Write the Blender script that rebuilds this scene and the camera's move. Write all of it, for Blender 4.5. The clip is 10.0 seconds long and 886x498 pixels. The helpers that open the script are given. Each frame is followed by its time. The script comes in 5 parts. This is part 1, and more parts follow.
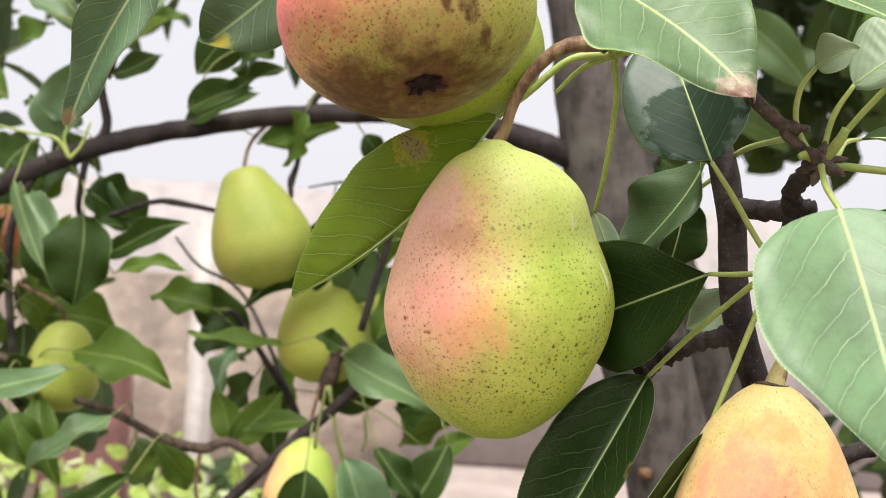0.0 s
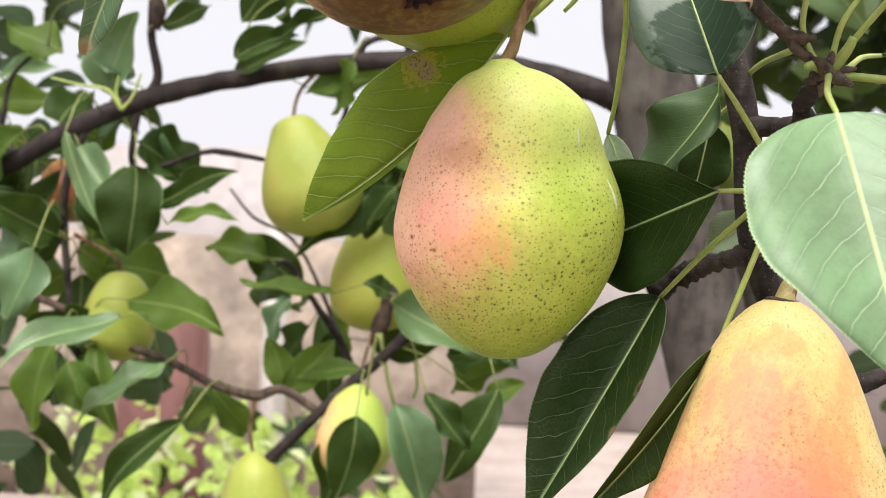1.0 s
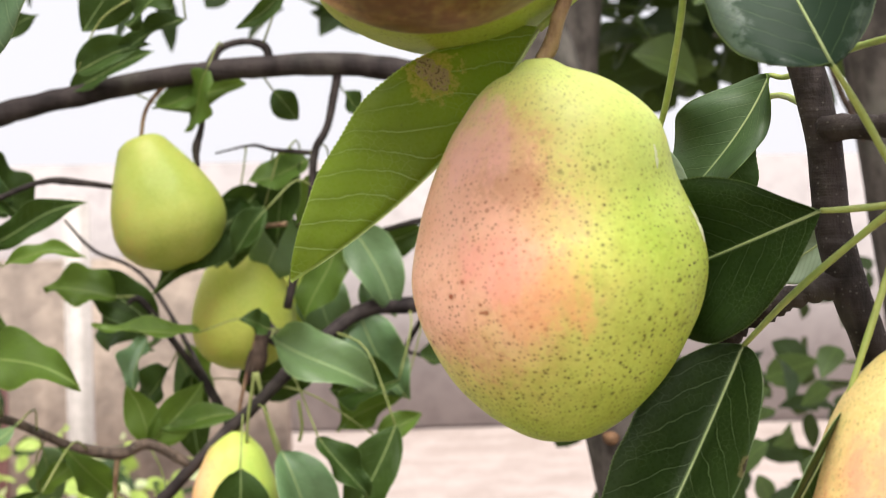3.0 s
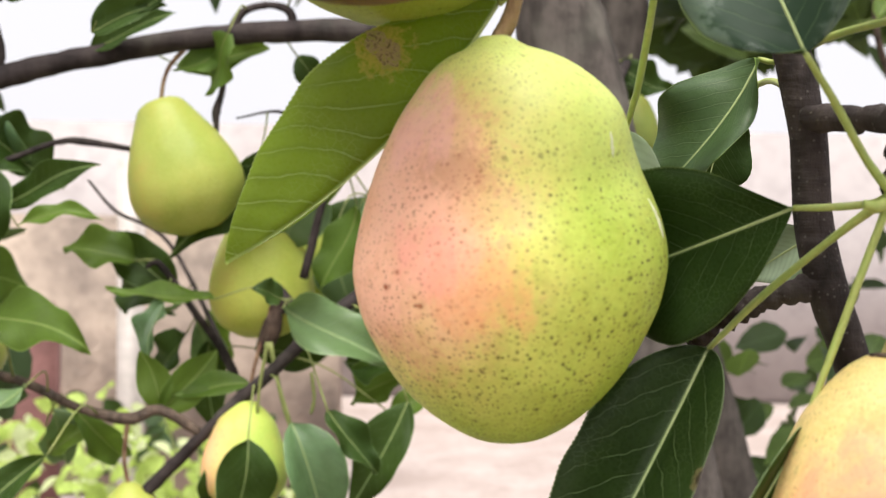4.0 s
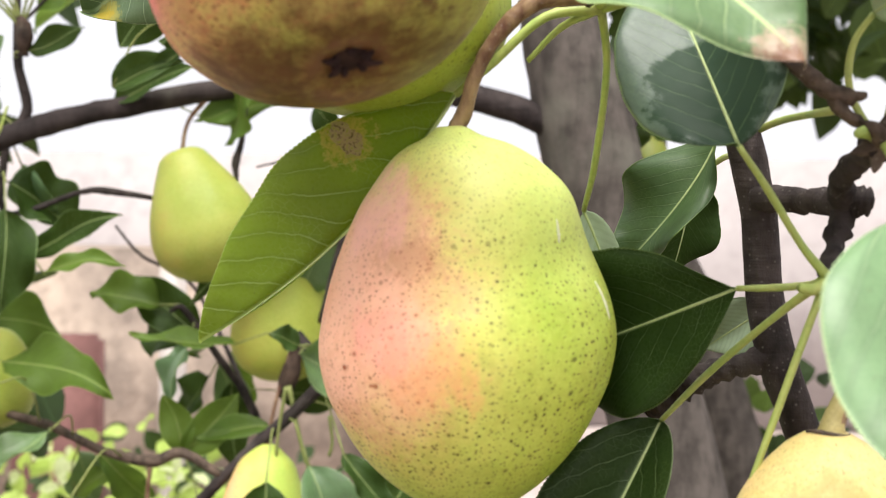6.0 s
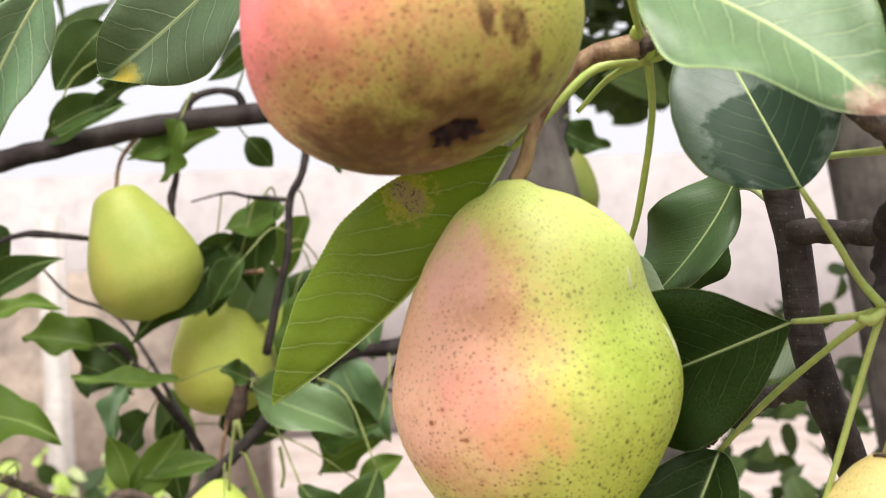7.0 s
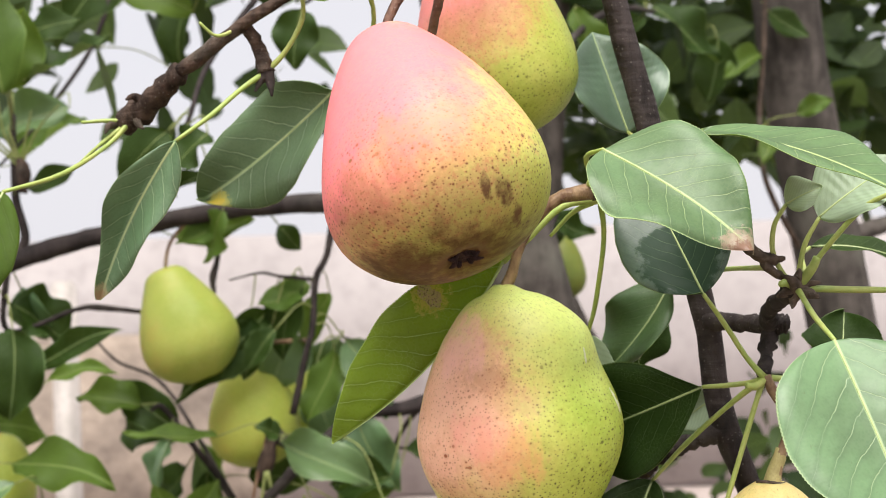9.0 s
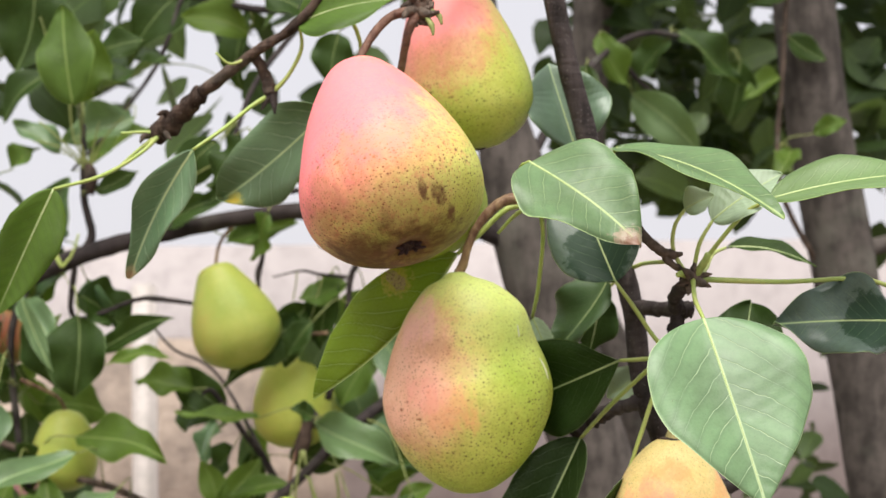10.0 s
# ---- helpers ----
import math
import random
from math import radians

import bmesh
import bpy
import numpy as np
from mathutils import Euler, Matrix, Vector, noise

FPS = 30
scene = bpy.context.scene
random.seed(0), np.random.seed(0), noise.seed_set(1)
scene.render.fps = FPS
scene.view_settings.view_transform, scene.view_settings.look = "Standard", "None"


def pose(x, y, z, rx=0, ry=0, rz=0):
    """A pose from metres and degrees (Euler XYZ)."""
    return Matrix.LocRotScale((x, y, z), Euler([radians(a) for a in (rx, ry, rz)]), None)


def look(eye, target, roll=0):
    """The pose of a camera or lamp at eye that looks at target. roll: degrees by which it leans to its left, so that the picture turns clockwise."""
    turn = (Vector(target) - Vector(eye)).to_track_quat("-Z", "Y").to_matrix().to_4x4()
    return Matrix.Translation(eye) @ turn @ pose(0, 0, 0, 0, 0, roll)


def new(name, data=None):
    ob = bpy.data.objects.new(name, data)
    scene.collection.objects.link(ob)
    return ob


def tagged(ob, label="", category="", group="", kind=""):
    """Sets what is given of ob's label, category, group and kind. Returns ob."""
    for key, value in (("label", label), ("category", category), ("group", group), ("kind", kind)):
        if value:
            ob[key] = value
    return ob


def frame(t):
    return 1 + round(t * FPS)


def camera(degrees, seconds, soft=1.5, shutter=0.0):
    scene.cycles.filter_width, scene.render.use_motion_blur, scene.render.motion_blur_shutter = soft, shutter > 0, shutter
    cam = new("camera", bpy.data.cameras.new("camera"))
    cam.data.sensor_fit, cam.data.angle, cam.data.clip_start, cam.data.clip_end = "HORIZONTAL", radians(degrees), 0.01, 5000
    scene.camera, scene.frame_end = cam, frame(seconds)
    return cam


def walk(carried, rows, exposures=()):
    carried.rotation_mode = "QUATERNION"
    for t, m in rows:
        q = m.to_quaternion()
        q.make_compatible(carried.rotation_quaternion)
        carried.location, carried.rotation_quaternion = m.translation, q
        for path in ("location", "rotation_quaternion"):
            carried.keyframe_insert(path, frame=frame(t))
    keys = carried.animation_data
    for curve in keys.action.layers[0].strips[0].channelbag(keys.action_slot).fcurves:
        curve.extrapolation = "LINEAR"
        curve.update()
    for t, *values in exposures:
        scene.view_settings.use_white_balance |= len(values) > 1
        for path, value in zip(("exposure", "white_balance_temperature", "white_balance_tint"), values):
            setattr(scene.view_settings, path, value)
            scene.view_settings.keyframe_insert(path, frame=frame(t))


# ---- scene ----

cam = camera(34.0, 10.0, soft=0.8)
PATH = [
    (0.0, (0.0052, -0.4407, 1.4694), (-0.0182, 0.0587, 1.4661), 3.28),
    (0.5, (0.0321, -0.4527, 1.4633), (-0.0098, 0.0455, 1.4531), 2.94),
    (1.0, (0.0268, -0.4395, 1.4568), (-0.0229, 0.0578, 1.4403), 2.63),
    (1.5, (0.0014, -0.4193, 1.4661), (-0.0342, 0.0792, 1.4494), 1.85),
    (2.0, (-0.0362, -0.3934, 1.4717), (-0.0375, 0.1064, 1.4592), -0.18),
    (2.5, (-0.0426, -0.3650, 1.4658), (-0.0174, 0.1342, 1.4532), -1.23),
    (4.0, (-0.0135, -0.3228, 1.4705), (-0.0119, 0.1765, 1.4435), 0.99),
    (4.5, (0.0131, -0.3312, 1.4714), (-0.0057, 0.1676, 1.4431), 1.70),
    (5.0, (0.0256, -0.3374, 1.4761), (0.0006, 0.1614, 1.4506), 1.77),
    (5.5, (0.0229, -0.3388, 1.4780), (-0.0027, 0.1601, 1.4571), 1.53),
    (7.0, (-0.0404, -0.3464, 1.4961), (-0.0094, 0.1523, 1.4795), -2.29),
    (7.5, (-0.0535, -0.3589, 1.4921), (-0.0072, 0.1387, 1.4779), -3.10),
    (8.0, (-0.0687, -0.3904, 1.4996), (-0.0157, 0.1067, 1.4925), -3.43),
    (8.5, (-0.0618, -0.4361, 1.5083), (-0.0159, 0.0618, 1.5096), -2.72),
    (9.0, (-0.0529, -0.4892, 1.5072), (-0.0211, 0.0098, 1.5133), -1.83),
    (9.5, (-0.0274, -0.5345, 1.5015), (-0.0095, -0.0349, 1.5105), -1.25),
    (10.0, (-0.0107, -0.5963, 1.4968), (-0.0076, -0.0965, 1.5079), -0.67),
]
walk(cam, [(t, look(eye, target, roll)) for t, eye, target, roll in PATH],
     [(0.0, 0.31), (0.5, 0.36), (1.5, 0.40), (2.5, 0.44), (4.0, 0.47), (5.0, 0.56), (5.5, 0.56), (7.0, 0.46), (8.5, 0.28), (10.0, 0.19)])
cam.data.dof.use_dof = True
cam.data.dof.focus_distance = 0.43
cam.data.dof.aperture_fstop = 27.0

# ---- light: a bright overcast day under open sky ----
world = bpy.data.worlds.new("overcast_sky")
scene.world = world
world.use_nodes = True
wn, wl = world.node_tree.nodes, world.node_tree.links
sky = wn.new("ShaderNodeTexSky")
sky.sky_type = "NISHITA"
sky.sun_disc = False
sky.sun_elevation = radians(55)
sky.sun_rotation = radians(186)
sky.air_density, sky.dust_density = 1.0, 4.0
veil = wn.new("ShaderNodeMixRGB")
veil.inputs[0].default_value = 0.88
veil.inputs[2].default_value = (12.0, 11.8, 12.5, 1)
wl.new(sky.outputs[0], veil.inputs[1])
wl.new(veil.outputs[0], wn["Background"].inputs[0])
wn["Background"].inputs[1].default_value = 0.066

sun = new("sun", bpy.data.lights.new("sun", "SUN"))
sun.data.energy, sun.data.angle, sun.data.color = 5.0, radians(50), (1.0, 0.965, 0.91)
sun.matrix_world = look((-0.2, -1.9, 4.2), (0, 0, 0))


# ---- materials ----
class Net:
    """Short names for building a node material."""

    def __init__(self, name):
        self.mat = bpy.data.materials.new(name)
        self.mat.use_nodes = True
        self.n, self.l = self.mat.node_tree.nodes, self.mat.node_tree.links
        self.n.clear()
        self.out = self.n.new("ShaderNodeOutputMaterial")
        self.tc = self.n.new("ShaderNodeTexCoord")

    def put(self, socket, value):
        if isinstance(value, bpy.types.NodeSocket):
            self.l.new(value, socket)
        elif isinstance(value, (tuple, list)) and len(value) == 3 and socket.type == "RGBA":
            socket.default_value = (*value, 1)
        else:
            socket.default_value = value

    def math(self, op, a, b=0.0, c=0.0, clamp=False):
        m = self.n.new("ShaderNodeMath")
        m.operation, m.use_clamp = op, clamp
        for k, v in enumerate((a, b, c)):
            self.put(m.inputs[k], v)
        return m.outputs[0]

    def step(self, v, a, b, lo=0.0, hi=1.0):
        m = self.n.new("ShaderNodeMapRange")
        m.interpolation_type = "SMOOTHSTEP"
        for k, x in enumerate((v, a, b, lo, hi)):
            self.put(m.inputs[k], x)
        return m.outputs[0]

    def mix(self, f, a, b, how="MIX"):
        m = self.n.new("ShaderNodeMixRGB")
        m.blend_type = how
        for k, x in enumerate((f, a, b)):
            self.put(m.inputs[k], x)
        return m.outputs[0]

    def noise(self, scale, detail=4.0, rough=0.55, vec=None, dist=0.0):
        m = self.n.new("ShaderNodeTexNoise")
        self.put(m.inputs["Vector"], vec or self.tc.outputs["Object"])
        m.inputs["Scale"].default_value, m.inputs["Detail"].default_value = scale, detail
        m.inputs["Roughness"].default_value, m.inputs["Distortion"].default_value = rough, dist
        return m.outputs["Fac"]

    def cells(self, scale, vec=None, rand=1.0, flat=False):
        m = self.n.new("ShaderNodeTexVoronoi")
        m.voronoi_dimensions = "2D" if flat else "3D"
        self.put(m.inputs["Vector"], vec or self.tc.outputs["Object"])
        m.inputs["Scale"].default_value, m.inputs["Randomness"].default_value = scale, rand
        return m.outputs["Distance"], m.outputs["Color"]

    def net(self, scale, width, vec):
        """Thin lines between cells."""
        m = self.n.new("ShaderNodeTexVoronoi")
        m.voronoi_dimensions, m.feature = "2D", "DISTANCE_TO_EDGE"
        self.put(m.inputs["Vector"], vec)
        m.inputs["Scale"].default_value = scale
        return self.step(m.outputs["Distance"], 0.0, width, 1, 0)

    def scaled(self, s, off=(0, 0, 0), vec=None):
        m = self.n.new("ShaderNodeMapping")
        self.put(m.inputs["Vector"], vec or self.tc.outputs["Object"])
        m.inputs["Scale"].default_value, m.inputs["Location"].default_value = s, off
        return m.outputs[0]

    def length(self, v):
        m = self.n.new("ShaderNodeVectorMath")
        m.operation = "LENGTH"
        self.put(m.inputs[0], v)
        return m.outputs["Value"]

    def near(self, centre, radii):
        """Distance from centre, 1 on the ellipsoid with these radii."""
        s = tuple(1 / r for r in radii)
        return self.length(self.scaled(s, tuple(-c * k for c, k in zip(centre, s))))

    def split(self, v):
        m = self.n.new("ShaderNodeSeparateXYZ")
        self.put(m.inputs[0], v)
        return m.outputs

    def bump(self, height, strength, distance):
        m = self.n.new("ShaderNodeBump")
        m.inputs["Strength"].default_value, m.inputs["Distance"].default_value = strength, distance
        self.put(m.inputs["Height"], height)
        return m.outputs[0]

    def random(self):
        return self.n.new("ShaderNodeObjectInfo").outputs["Random"]

    def bsdf(self, colour, rough, normal=None, spec=0.5, coat=0.0, sheen=0.0, sss=0.0, sss_r=0.003):
        b = self.n.new("ShaderNodeBsdfPrincipled")
        self.put(b.inputs["Base Color"], colour)
        self.put(b.inputs["Roughness"], rough)
        self.put(b.inputs["Specular IOR Level"], spec)
        b.inputs["Coat Weight"].default_value = coat
        b.inputs["Coat Roughness"].default_value = 0.2
        b.inputs["Sheen Weight"].default_value = sheen
        if sss:
            b.inputs["Subsurface Weight"].default_value = sss
            b.inputs["Subsurface Scale"].default_value = sss_r
        if normal is not None:
            self.l.new(normal, b.inputs["Normal"])
        self.l.new(b.outputs[0], self.out.inputs[0])
        return b.outputs[0]


def leaf_material(name, colour, vein, rough=0.42, through_light=0.35, lines=0.55, spots=(), spec=0.5, web=0.2, count=11.0, rust=None, wet=None):
    """A pear leaf: midrib, side veins, blotches. UV: across and along, in leaf lengths. spots: (u, v, radius, colour,
    ring).
    rust: (u, v, radius) of a mottled rust patch. wet: (u, v, radius, colour) of a dark wet film with a ragged shore,
    which the painted sheen leaves out."""
    k = Net(name)
    uv = k.split(k.tc.outputs["UV"])
    au = k.math("ABSOLUTE", uv[0])
    side = k.math("SIGN", uv[0])
    wob = k.math("MULTIPLY", k.math("SUBTRACT", k.noise(42, 4), 0.5), 0.17)
    arch = k.math("ADD", k.math("MULTIPLY", au, 0.78), k.math("MULTIPLY", k.math("MULTIPLY", au, au), 1.0))
    phase = k.math("ADD", k.math("MULTIPLY", k.math("ADD", k.math("SUBTRACT", uv[1], arch), wob), count), k.math("MULTIPLY", side, 0.21))
    tri = k.math("ABSOLUTE", k.math("SUBTRACT", k.math("FRACT", phase), 0.5))
    veins = k.math("MULTIPLY", k.step(tri, 0.006, 0.036, 1, 0), k.math("MULTIPLY", k.step(au, 0.10, 0.34, 1.0, 0.20), k.step(k.noise(110, 2), 0.30, 0.55, 0.45, 1.0)))
    edge = k.n.new("ShaderNodeAttribute")
    edge.attribute_name = "edge"
    fine = k.step(k.cells(900)[0], 0.25, 0.55)
    rib = k.step(au, 0.004, 0.012, 0.95, 0)
    blotch = k.noise(40, 5, 0.6)
    shade = k.mix(k.step(blotch, 0.32, 0.68), tuple(c * 0.72 for c in colour), tuple(min(1, c * 1.25) for c in colour))
    hue = k.mix(k.random(), shade, tuple(c * m for c, m in zip(colour, (1.35, 1.12, 0.75))))
    body = k.mix(0.55, shade, hue)
    body = k.mix(k.math("MULTIPLY", fine, 0.05), body, vein)
    # darker strips beside the side veins
    body = k.mix(k.math("MULTIPLY", k.step(tri, 0.05, 0.28, 1, 0), 0.22), body, tuple(c * 0.5 for c in colour))
    mesh_lines = k.math("MULTIPLY", k.net(34, 0.07, k.scaled((1.0, 1.5, 1), (0, 0, 0), k.tc.outputs["UV"])), k.step(k.noise(90, 3), 0.42, 0.62))
    body = k.mix(k.math("MULTIPLY", mesh_lines, web), body, vein)
    body = k.mix(k.math("MULTIPLY", veins, lines), body, vein)
    body = k.mix(rib, body, vein)
    body = k.mix(k.step(edge.outputs["Fac"], 0.940, 0.980, 0, 0.80), body, tuple(min(1, c * 1.15) for c in vein))
    specks = k.math("MULTIPLY", k.step(k.noise(420, 2), 0.72, 0.78), 0.25)
    body = k.mix(specks, body, (0.09, 0.06, 0.03))
    for u, v, r, inner, ring in spots:
        d = k.length(k.scaled((1 / r, 1 / r, 0), (-u / r, -v / r, 0), k.tc.outputs["UV"]))
        d = k.math("ADD", d, k.math("MULTIPLY", k.math("SUBTRACT", k.noise(420, 5, 0.8), 0.5), 2.2))
        body = k.mix(k.step(d, 0.7, 1.15, 0.85, 0), body, ring)
        body = k.mix(k.step(d, 0.30, 0.62, 0.95, 0), body, inner)
    if rust:
        u, v, r = rust
        grit, flake = k.noise(1150, 4, 0.7), k.noise(520, 4, 0.7)
        for du, dv, size, ragged, colour_a, full in ((0.0, 0.0, 1.0, 2.6, (0.62, 0.53, 0.12), 0.85), (0.33, 0.0, 0.42, 1.6, (0.54, 0.40, 0.27), 0.92), (-0.34, 0.03, 0.46, 1.6, (0.52, 0.37, 0.24), 0.92)):
            q = r * size
            d = k.length(k.scaled((1 / q, 1 / q, 0), (-(u + du * r) / q, -(v + dv * r) / q, 0), k.tc.outputs["UV"]))
            d = k.math("ADD", d, k.math("MULTIPLY", k.math("SUBTRACT", flake, 0.5), ragged))
            body = k.mix(k.math("MULTIPLY", k.step(d, 0.78, 1.0, full, 0), k.step(grit, 0.40, 0.52, 0.35, 1.0)), body, colour_a)
            if size < 1:
                body = k.mix(k.math("MULTIPLY", k.step(d, 0.7, 1.0, 0.9, 0), k.step(grit, 0.54, 0.60)), body, (0.13, 0.075, 0.055))
    if wet:
        u, v, r, film = wet
        d = k.length(k.scaled((1 / r, 1 / r, 0), (-u / r, -v / r, 0), k.tc.outputs["UV"]))
        d = k.math("ADD", d, k.math("ADD", k.math("MULTIPLY", k.math("SUBTRACT", k.noise(110, 5, 0.6), 0.5), 1.5), k.math("MULTIPLY", k.math("SUBTRACT", k.noise(1.0, 4, 0.7, k.scaled((160, 420, 0), (0, 0, 0), k.tc.outputs["UV"])), 0.5), 0.45)))
        film_mask = k.step(d, 0.84, 1.0, 0.90, 0)
        body = k.mix(film_mask, body, k.mix(k.math("MULTIPLY", veins, 0.35), film, vein))
    height = k.math("ADD", k.math("MULTIPLY", k.math("ADD", k.math("ADD", veins, rib), k.math("MULTIPLY", mesh_lines, 0.1)), -0.6), k.math("MULTIPLY", k.noise(220, 5), 0.5))
    normal = k.bump(height, 0.22, 0.0008)
    rg = k.step(k.noise(70, 4), 0.3, 0.7, rough - 0.02, rough + 0.10)
    front = k.bsdf(body, rg, normal, k.step(film_mask, 0.0, 1.0, spec, 0.07) if wet else spec)
    tr = k.n.new("ShaderNodeBsdfTranslucent")
    k.put(tr.inputs[0], k.mix(0.22, body, (0.42, 0.60, 0.06), "MIX"))
    k.l.new(normal, tr.inputs["Normal"])
    ms = k.n.new("ShaderNodeMixShader")
    ms.inputs[0].default_value = through_light
    k.l.new(front, ms.inputs[1])
    k.l.new(tr.outputs[0], ms.inputs[2])
    k.l.new(ms.outputs[0], k.out.inputs[0])
    return k.mat


def pear_material(name, green, yellow, blush, centre, radii, dots=1.0, russet=None, smudge=None, amount=1.0, dot_colour=(0.062, 0.055, 0.014), clear=(-0.018, -0.055, 0.60), warm=None, bloom=None, dot_blush=(0.36, 0.125, 0.055)):
    """Pear skin: ground colour, a sun-side blush, lenticels, russet. centre, radii: the blush, in metres from the stem end."""
    k = Net(name)
    big = k.math("SUBTRACT", k.noise(38, 4, 0.6), 0.5)
    streak = k.math("SUBTRACT", k.noise(1.0, 4, 0.6, k.scaled((170, 170, 28))), 0.5)
    d = k.math("ADD", k.near(centre, radii), k.math("ADD", k.math("MULTIPLY", big, 0.85), k.math("MULTIPLY", streak, 0.28)))
    ground = k.mix(k.step(k.noise(26, 3), 0.3, 0.7), green, yellow)
    if bloom:
        ground = k.mix(k.step(k.math("ADD", k.split(k.tc.outputs["Object"])[2], k.math("MULTIPLY", big, 0.02)), -0.050, -0.004, 0.0, 0.75), ground, bloom)
    ground = k.mix(k.step(d, 0.6, 1.6, 0.9, 0.0), ground, warm or yellow)
    fleck = k.step(k.noise(700, 3, 0.7), 0.42, 0.66)
    skin = k.mix(k.math("MULTIPLY", k.step(d, 0.45, 1.12, 1.0, 0.0), amount), ground, blush)
    skin = k.mix(k.math("MULTIPLY", fleck, k.step(d, 0.6, 1.2, 0.03, 0.18)), skin, tuple(min(1, c * 1.3 + 0.06) for c in yellow))
    band = k.math("MULTIPLY", k.step(d, 0.35, 0.75), k.step(d, 0.85, 1.25, 1, 0))
    mottle = k.step(k.noise(420, 4, 0.75), 0.50, 0.62)
    skin = k.mix(k.math("MULTIPLY", k.math("MULTIPLY", band, mottle), 0.46 * amount), skin, tuple(c * m for c, m in zip(blush, (0.72, 0.55, 0.50))))
    if smudge:
        c, r, col, amt = smudge
        s = k.math("ADD", k.near(c, r), k.math("ADD", k.math("MULTIPLY", big, 0.8), k.math("MULTIPLY", fleck, 0.35)))
        skin = k.mix(k.step(s, 0.4, 1.35, amt, 0), skin, col)
    low = k.step(k.split(k.tc.outputs["Object"])[2], clear[0], clear[1], clear[2], 1.0)
    for scale, size, keep in ((260, 0.170, 0.70), (430, 0.160, 0.18), (640, 0.165, 0.06)):
        dist, col = k.cells(scale, k.tc.outputs["UV"], flat=True)
        rnd = k.split(col)
        mark = k.step(dist, k.math("MULTIPLY", rnd[0], size * 0.6), k.math("MULTIPLY", k.math("ADD", rnd[0], 0.35), size), 1, 0)
        soft = k.step(dist, 0.0, k.math("MULTIPLY", k.math("ADD", rnd[0], 0.5), size * 1.9), 0.28, 0)
        mark = k.math("MAXIMUM", mark, soft)
        mark = k.math("MULTIPLY", mark, k.step(rnd[1], keep, keep + 0.12))
        mark = k.math("MULTIPLY", mark, k.step(k.noise(42, 3), 0.38, 0.56, 0.58, 1.0))
        mark = k.math("MULTIPLY", k.math("MULTIPLY", mark, low), k.math("ADD", k.math("MULTIPLY", k.math("POWER", rnd[2], 2.0), 0.45), 0.55))
        tint = k.mix(k.step(d, 0.6, 1.2, 1, 0), dot_colour, dot_blush)
        skin = k.mix(k.math("MULTIPLY", mark, 0.92 * dots), skin, tint)
    haze = k.math("MULTIPLY", k.step(k.math("ADD", k.math("MULTIPLY", k.noise(330, 5, 0.75), 0.5), k.math("MULTIPLY", k.noise(95, 3), 0.5)), 0.43, 0.62), k.math("MULTIPLY", low, 0.6))
    skin = k.mix(k.math("MULTIPLY", haze, 0.55 * min(dots, 1.0)), skin, k.mix(k.step(d, 0.6, 1.3, 1, 0), (0.29, 0.33, 0.035), (0.66, 0.29, 0.13)))
    rough = k.step(k.noise(60, 4), 0.3, 0.7, 0.44, 0.58)
    for c, r, col, amt, rag in russet or ():
        s = k.math("ADD", k.near(c, r), k.math("ADD", k.math("MULTIPLY", k.math("SUBTRACT", k.noise(95, 4, 0.65), 0.5), 0.9 * rag), k.math("MULTIPLY", streak, 1.6 * rag)))
        m = k.math("MULTIPLY", k.step(s, 0.55, 1.05, amt, 0), k.step(k.noise(260, 4, 0.7), 0.30, 0.60, 1 - 0.55 * rag, 1.0))
        skin = k.mix(m, skin, col)
    normal = k.bump(k.math("ADD", k.noise(90, 3), k.math("MULTIPLY", k.noise(900, 3), 0.05)), 0.26, 0.0012)
    k.bsdf(skin, rough, normal, 0.32, coat=0.03, sss=0.08, sss_r=0.004)
    return k.mat


def bark_material(name, dark, light, scale=1.0, dots=0.0, rough=0.78, bands=1.0):
    k = Net(name)
    n1 = k.noise(60 * scale, 6, 0.65)
    n2 = k.noise(1.0, 5, 0.6, k.scaled((120 * scale, 120 * scale, 30 * scale)))
    ring = k.noise(1.0, 3, 0.5, k.scaled((40 * scale, 40 * scale, 260 * scale)))
    col = k.mix(k.step(k.math("ADD", k.math("MULTIPLY", n1, 0.5), k.math("MULTIPLY", n2, 0.5)), 0.35, 0.66), dark, light)
    col = k.mix(k.math("MULTIPLY", k.step(ring, 0.55, 0.7), 0.35 * bands), col, tuple(c * 0.5 for c in dark))
    col = k.mix(k.math("MULTIPLY", k.step(k.noise(14 * scale, 4), 0.55, 0.7), 0.3), col, (0.20, 0.20, 0.16))
    if dots:
        dist, c = k.cells(650)
        m = k.math("MULTIPLY", k.step(dist, 0.12, 0.26, 1, 0), k.step(k.split(c)[0], 0.45, 0.5))
        col = k.mix(k.math("MULTIPLY", m, dots), col, (0.30, 0.27, 0.24))
    h = k.math("ADD", n2, k.math("ADD", k.math("MULTIPLY", n1, 0.7), k.math("MULTIPLY", ring, 0.6 * bands)))
    k.bsdf(col, rough, k.bump(h, 0.45 + 0.45 * bands, 0.0018), 0.16)
    return k.mat


def plain_material(name, a, b, scale, rough=0.8, bump=0.3, dist=0.002, spec=0.3):
    k = Net(name)
    n = k.noise(scale, 6, 0.6)
    m = k.noise(scale * 7, 4, 0.6)
    col = k.mix(k.step(n, 0.3, 0.7), a, b)
    col = k.mix(k.math("MULTIPLY", k.step(m, 0.4, 0.75), 0.35), col, tuple(c * 0.55 for c in a))
    k.bsdf(col, rough, k.bump(k.math("ADD", n, m), bump, dist), spec)
    return k.mat


